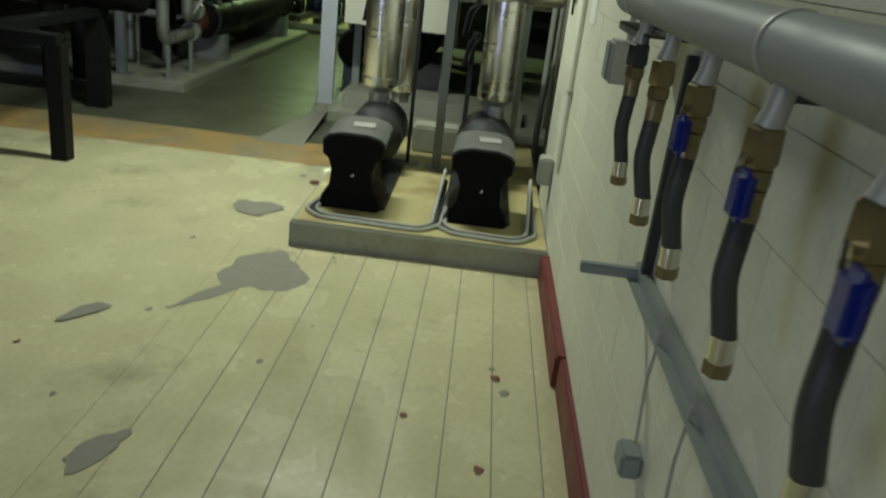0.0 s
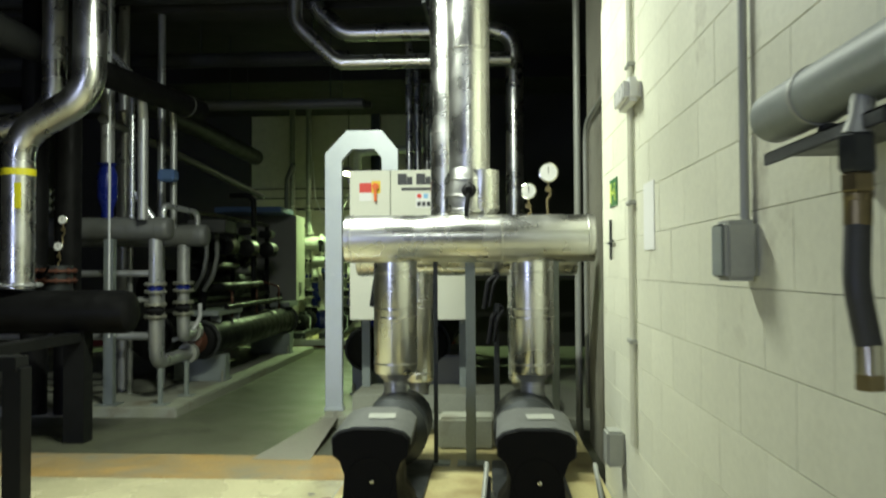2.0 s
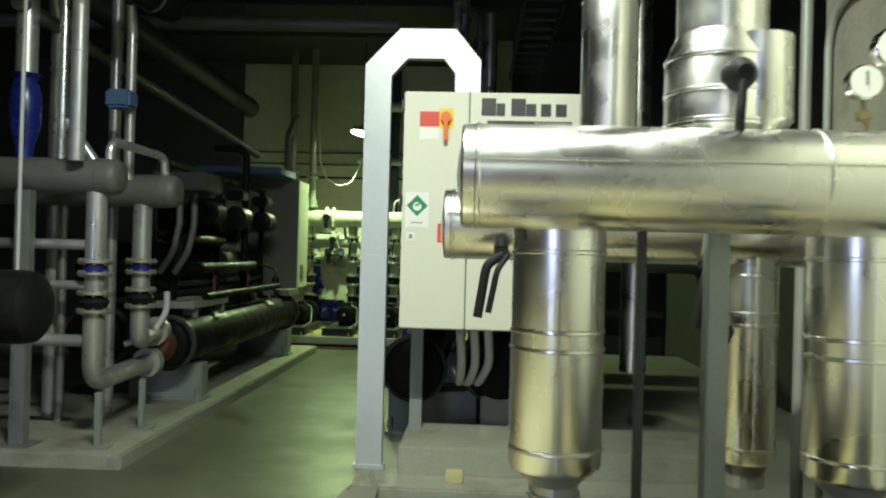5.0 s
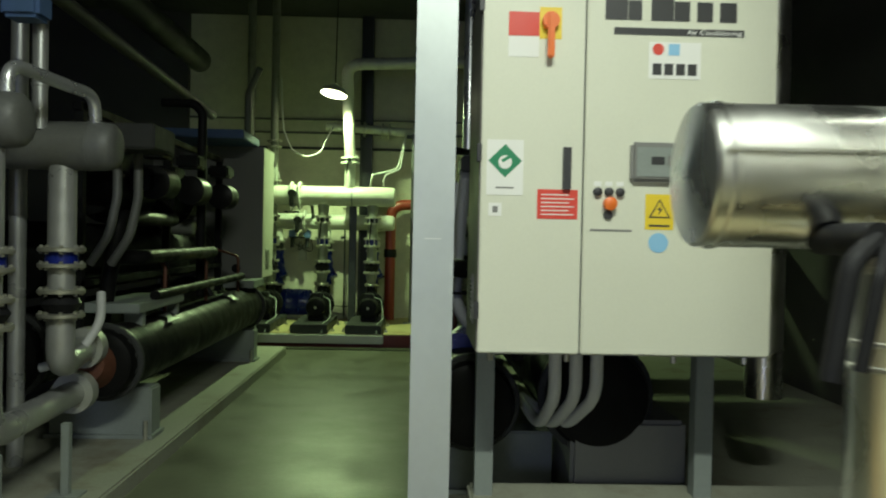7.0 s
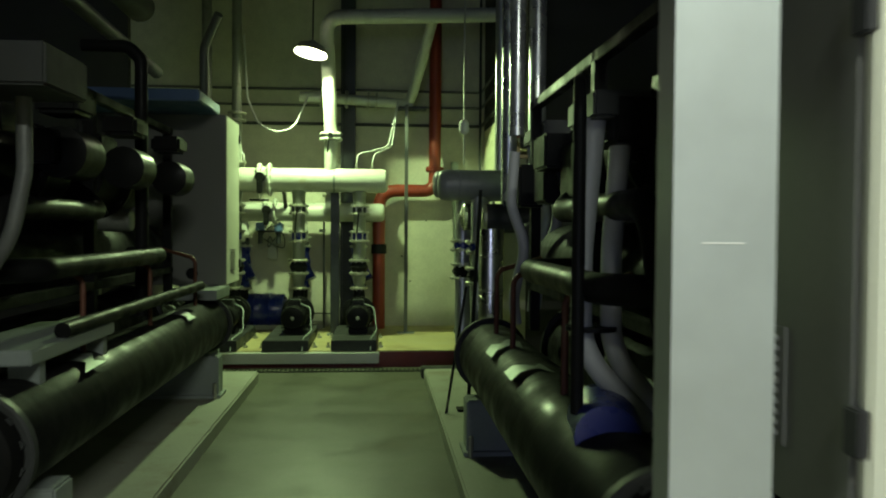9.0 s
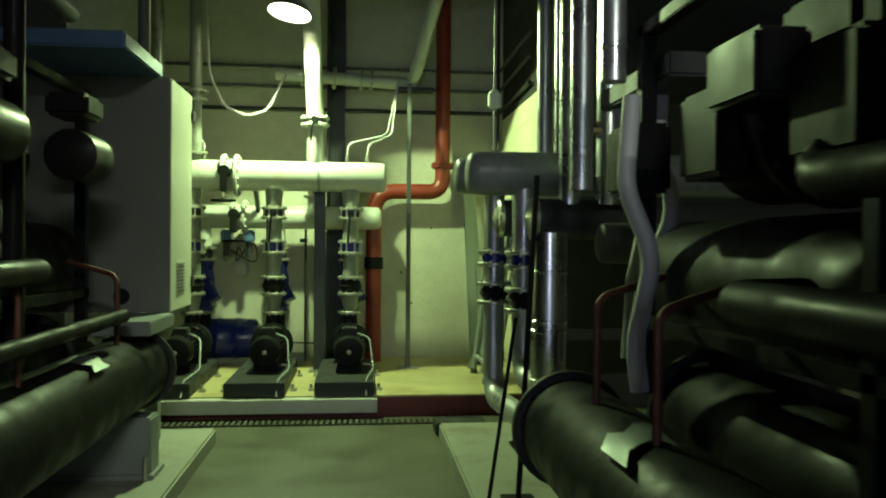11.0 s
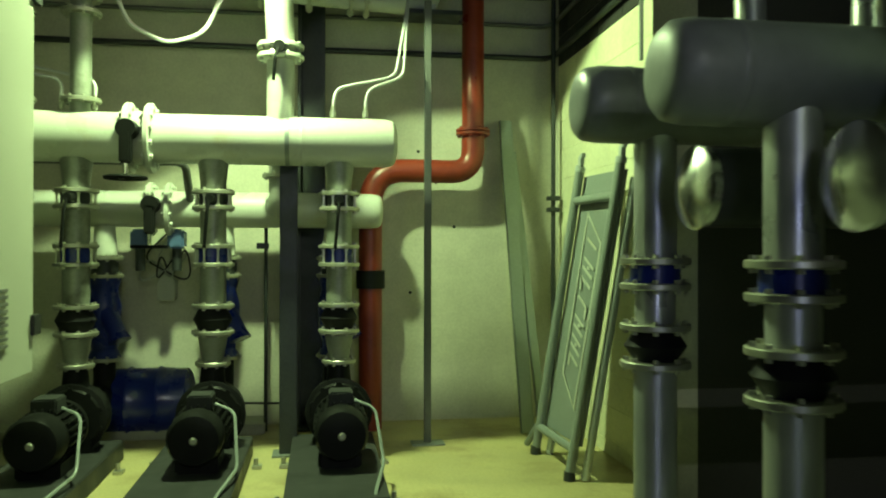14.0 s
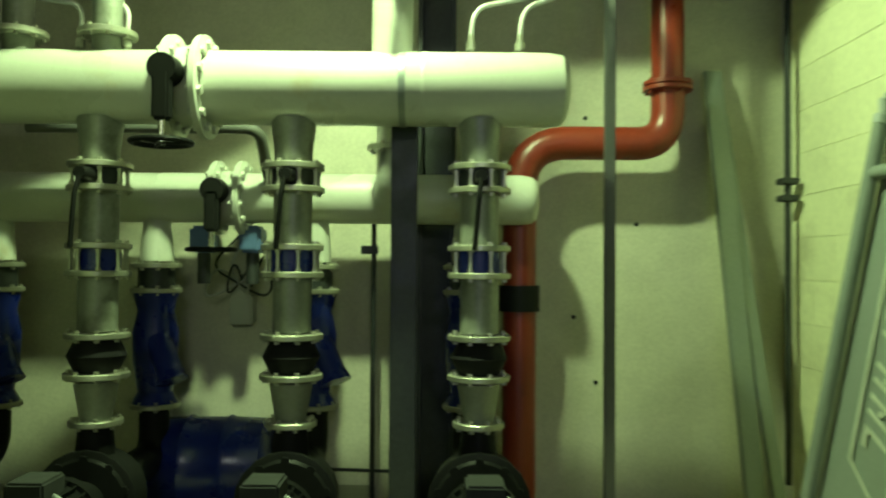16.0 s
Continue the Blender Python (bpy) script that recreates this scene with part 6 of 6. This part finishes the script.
def panel_mark(name, quads):
    """Pale bars lying on the panel: x runs down it, y across it."""
    bm = BM()
    for quad in quads:
        a = [bm.verts.new(mid - up * x + side * y + face_n * 0.001) for x, y in quad]
        b = [bm.verts.new(mid - up * x + side * y + face_n * 0.003) for x, y in quad]
        bm.faces.new(b)
        bm.faces.new(a[::-1])
        for k in range(4):
            bm.faces.new((a[k], a[(k + 1) % 4], b[(k + 1) % 4], b[k]))
    part(name, bm, WHITEP, panel, "pale painted mark")


def bar(x, y0, y1, w, lean):
    return [(x + y0 * lean, y0), (x + w + y0 * lean, y0), (x + w + y1 * lean, y1), (x + y1 * lean, y1)]


for k, strokes in enumerate((1, 2, 1, 1, 2, 2, 1)):
    x = -0.37 + 0.105 * k
    quads = [bar(x, -0.065, 0.065, 0.016, 0.3)]
    if strokes == 2:
        quads += [bar(x + 0.05, -0.065, 0.065, 0.016, 0.3), bar(x + 0.025, -0.012, 0.016, 0.016, 0.0)]
    elif k:
        quads.append(bar(x + 0.0, 0.045 if k % 2 else -0.065, 0.065 if k % 2 else -0.045, 0.07, 0.3))
    panel_mark("maker_mark", quads)
for y in (-0.115, 0.10):
    panel_mark("lettering_border", [[(-0.45 + y * 0.6, y), (0.45 + y * 0.6, y), (0.45 + y * 0.6, y + 0.015), (-0.45 + y * 0.6, y + 0.015)]])
for x in (-0.45, 0.437):
    panel_mark("lettering_border", [bar(x, -0.115, 0.115, 0.013, 0.6)])

# blue drum lying behind the pumps
t = thing("blue_drum", "blue plastic drum lying behind the pumps", "drum", (-3.4, 17.0, 0.17))
pts, rad = [], []
for x, r in ((-3.72, 0.17), (-3.70, 0.2), (-3.55, 0.205), (-3.53, 0.215), (-3.51, 0.205), (-3.37, 0.205), (-3.35, 0.215), (-3.33, 0.205), (-3.18, 0.2), (-3.16, 0.17)):
    pts.append((x, 17.06, 0.40))
    rad.append(r)
part("shell", rings(BM(), pts, rad, 28), BLUE, t)
part("cradle", box(BM(), (-3.7, 16.95, 0.17), (-3.2, 17.2, 0.24), 0.01), CONCRETE, t)
whole("low_kerb", box(BM(), (-5.0, 17.0, 0.17), (-2.7, 17.3, 0.235), 0.008), CONCRETE, "low concrete kerb along the wall", "kerb", kind="structure")

# small pressure fittings on top of the header, with thin hoses
for x, up_to in ((-2.28, (-1.80, 16.8, 2.95)), (-2.10, (-1.80, 16.8, 2.95)), (-3.55, (-4.1, 16.4, 2.2)), (-3.72, (-4.4, 16.4, 2.3))):
    t = thing("sensor_tap", "small brass tap with a thin pale hose", "tap", (x, 16.3, 2.06), "sensor taps")
    part("tap", rings(BM(), [(x, 16.3, 2.055), (x, 16.3, 2.10), (x, 16.3, 2.102), (x, 16.3, 2.13), (x, 16.3, 2.132), (x, 16.3, 2.16)], [0.012, 0.012, 0.018, 0.018, 0.010, 0.010], 10), FLANGE, t)
    e = Vector(up_to)
    part("hose", tube(BM(), [(x, 16.3, 2.15), (x + 0.01, 16.3, 2.26), (x + (e.x - x) * 0.75, 16.4, 2.36), e], 0.009, 0.12, 8), WHITEC, t)
whole("slack_cable", tube(BM(), [(-3.56, 16.4, 3.6), (-3.52, 16.4, 2.88), (-3.40, 16.4, 2.60), (-3.2, 16.4, 2.50), (-3.0, 16.4, 2.56), (-2.90, 16.45, 2.80), (-2.88, 16.85, 2.98)], 0.012, 0.15, 8), WHITEC, "pale slack cable hanging below the ceiling", "cable")

# wall plugs left in the far wall
for x, z in ((-1.675, 2.045), (-1.73, 1.06), (-1.42, 1.52), (-1.62, 0.74), (-1.55, 1.83)):
    part("wall_plug", rings(BM(), [(x, 17.307, z), (x, 17.300, z)], [0.012, 0.010], 10), RUBBER, wall_north)

# control fittings between header and wall
t = thing("control_box", "small grey junction box with looped cables", "junction box", (-3.32, 17.2, 1.0))
part("body", box(BM(), (-3.40, 17.20, 1.02), (-3.29, 17.305, 1.16), 0.008), CONDUIT, t)
part("lid", box(BM(), (-3.39, 17.19, 1.10), (-3.30, 17.205, 1.22), 0.006), CONDUIT, t)
for k in range(4):
    part("cable", tube(BM(), [(-3.35 + 0.015 * k, 17.24, 1.2), (-3.45 + 0.08 * k, 17.15, 1.32 + 0.03 * k), (-3.52 + 0.12 * k, 17.1, 1.12), (-3.2 - 0.1 * k, 17.2, 1.3), (-3.3, 17.2, 1.5)], 0.006, 0.06, 6), GREYI if k % 2 else CONDUIT, t)
for x in (-3.46, -3.24):
    t = thing("actuator", "small blue valve actuator under the pipe", "actuator", (x, 17.0, 1.35), "actuators")
    part("head", box(BM(), (x - 0.05, 16.92, 1.36), (x + 0.05, 17.06, 1.48), 0.015), BLUEL, t)
    part("stem", rod(BM(), (x, 16.99, 1.22), (x, 16.99, 1.37), 0.03, seg=14), IRON, t)

# conduits and tray on the walls
for z, w in ((2.72, 0.02), (2.95, 0.016), (3.15, 0.016)):
    whole("wall_conduit", tube(BM(), [(-5.5, 17.27, z), (-0.78, 17.27, z), (-0.73, 17.2, z), (-0.73, 15.7, z + 0.02)], w, 0.05, 8), IRON if w > 0.018 else DULLG, "dark conduit running round the walls", "conduit", "far conduits")
whole("corner_conduit", tube(BM(), [(-0.76, 17.1, 0.3), (-0.76, 17.1, 4.7)], 0.016, 0, 8), IRON, "dark vertical conduit near the corner", "conduit", "far conduits")
for z in (1.62, 1.70):
    whole("conduit_clamp", box(BM(), (-0.80, 17.06, z), (-0.72, 17.14, z + 0.03), 0.004), IRON, "small dark conduit clamp", "clamp", "conduit clamps")

# pendant lamp, tipped a little towards the aisle
t = thing("pendant_lamp", "lit round industrial pendant lamp with a metal reflector", "lamp", (-2.74, 15.78, 3.27))
TIP = pose(-2.76, 15.79, 3.27, -9, 9, 0)
bm = BM()
loops = [[bm.verts.new((r * math.cos(q), r * math.sin(q), z)) for q in [6.2832 * i / 28 for i in range(28)]] for r, z in ((0.03, 0.15), (0.06, 0.12), (0.14, 0.085), (0.175, 0.03), (0.185, 0.0), (0.178, 0.004))]
for a, b in zip(loops, loops[1:]):
    for i in range(28):
        bm.faces.new((a[i], a[(i + 1) % 28], b[(i + 1) % 28], b[i]))
bmesh.ops.transform(bm, matrix=TIP, verts=bm.verts)
part("reflector", bm, ALUD, t)
bm = BM()
rings(bm, [(0, 0, 0.004), (0, 0, 0.006), (0, 0, 0.03)], [0.15, 0.165, 0.165], 28)
bmesh.ops.transform(bm, matrix=TIP, verts=bm.verts)
part("bulb", bm, LAMPGLOW, t, "glowing lamp face")
part("stem", rod(BM(), TIP @ Vector((0, 0, 0.13)), (-2.72, 15.80, 4.7), 0.008, seg=8), BLACKP, t)

# drain channel with grating
t = thing("drain_grating", "slotted drain grating in front of the pump slab", "grating", (-3.0, 15.0, 0.0))
part("channel", box(BM(), (-4.6, 15.0, 0.001), (-1.35, 15.165, 0.006)), BLACKP, t)
slot = finish("slat", box(BM(), (-0.011, 15.005, 0.004), (0.011, 15.16, 0.014), 0.002), FLOORG)
for k in range(74):
    ob = new("slat", slot)
    ob.parent = t
    ob.location = Vector((-4.57 + 0.0435 * k, 0, 0)) - ORIGIN[t.name]

# ---- pieces of walls and floors ----
blocks(wall_east, (0.66, -2.35, 0), WDIR, 20, 0.0, 15, CREAM, 1, gap=0.0008)
blocks(wall_north, (-0.70, 17.31, 0), (-1, 0, 0), 11, 0.05, 13, CREAMF, 2)
# courses above the paint line carry the upper wall's shade in their colour
blocks(wall_north, (-0.70, 17.31, 0), (-1, 0, 0), 11, 2.65, 10, BARESHADE, 3, gap=0.003, proud=0.004)
blocks(wall_north_east, (-0.69, 15.6, 0), (0, 1, 0), 4, 0.05, 13, CREAMF, 4)
blocks(wall_north_east, (-0.69, 15.6, 0), (0, 1, 0), 4, 2.65, 10, BARESHADE, 5, gap=0.003, proud=0.004)
part("joint_bed", box(BM(), (-1.02, -1.0, 0.0), (0.655, 4.40, 0.0048)), PATCH, bay)
for k in range(11):
    bm = BM()
    x0 = -1.41 + 0.195 * k
    box(bm, (x0 + 0.0028, -1.0 + 0.13 * (k % 3), 0.0), (x0 + 0.1922, 4.418, 0.0075), 0.0012)
    part("plank", bm, FLOORY, bay)

# crumbs and flakes on the floor
rnd = random.Random(21)
for k, (x, y, w) in enumerate(((0.36, 3.12, 0.035), (0.40, 3.0, 0.03), (0.34, 3.2, 0.02), (-0.02, 2.72, 0.02), (-0.62, 4.30, 0.018), (-0.60, 4.24, 0.014), (0.30, 2.42, 0.025), (-1.5, 4.35, 0.02), (-1.35, 3.35, 0.022), (-1.28, 3.4, 0.012), (-0.70, 3.0, 0.018), (-1.4, 2.55, 0.02), (-1.05, 5.75, 0.05), (-1.18, 5.9, 0.03), (-0.55, 3.4, 0.014), (-1.75, 2.9, 0.016))):
    bm = BM()
    bmesh.ops.create_icosphere(bm, subdivisions=1, radius=1.0)
    for v in bm.verts:
        v.co = Vector((v.co.x * w * rnd.uniform(0.6, 1.2), v.co.y * w * rnd.uniform(0.5, 1.6), max(0, v.co.z) * w * 0.35 * rnd.uniform(0.3, 1))) + Vector((x, y, 0.0072))
    whole("paint_flake", bm, PATCH if k % 3 else RUST, "small loose paint flake on the floor", "debris", "floor debris")
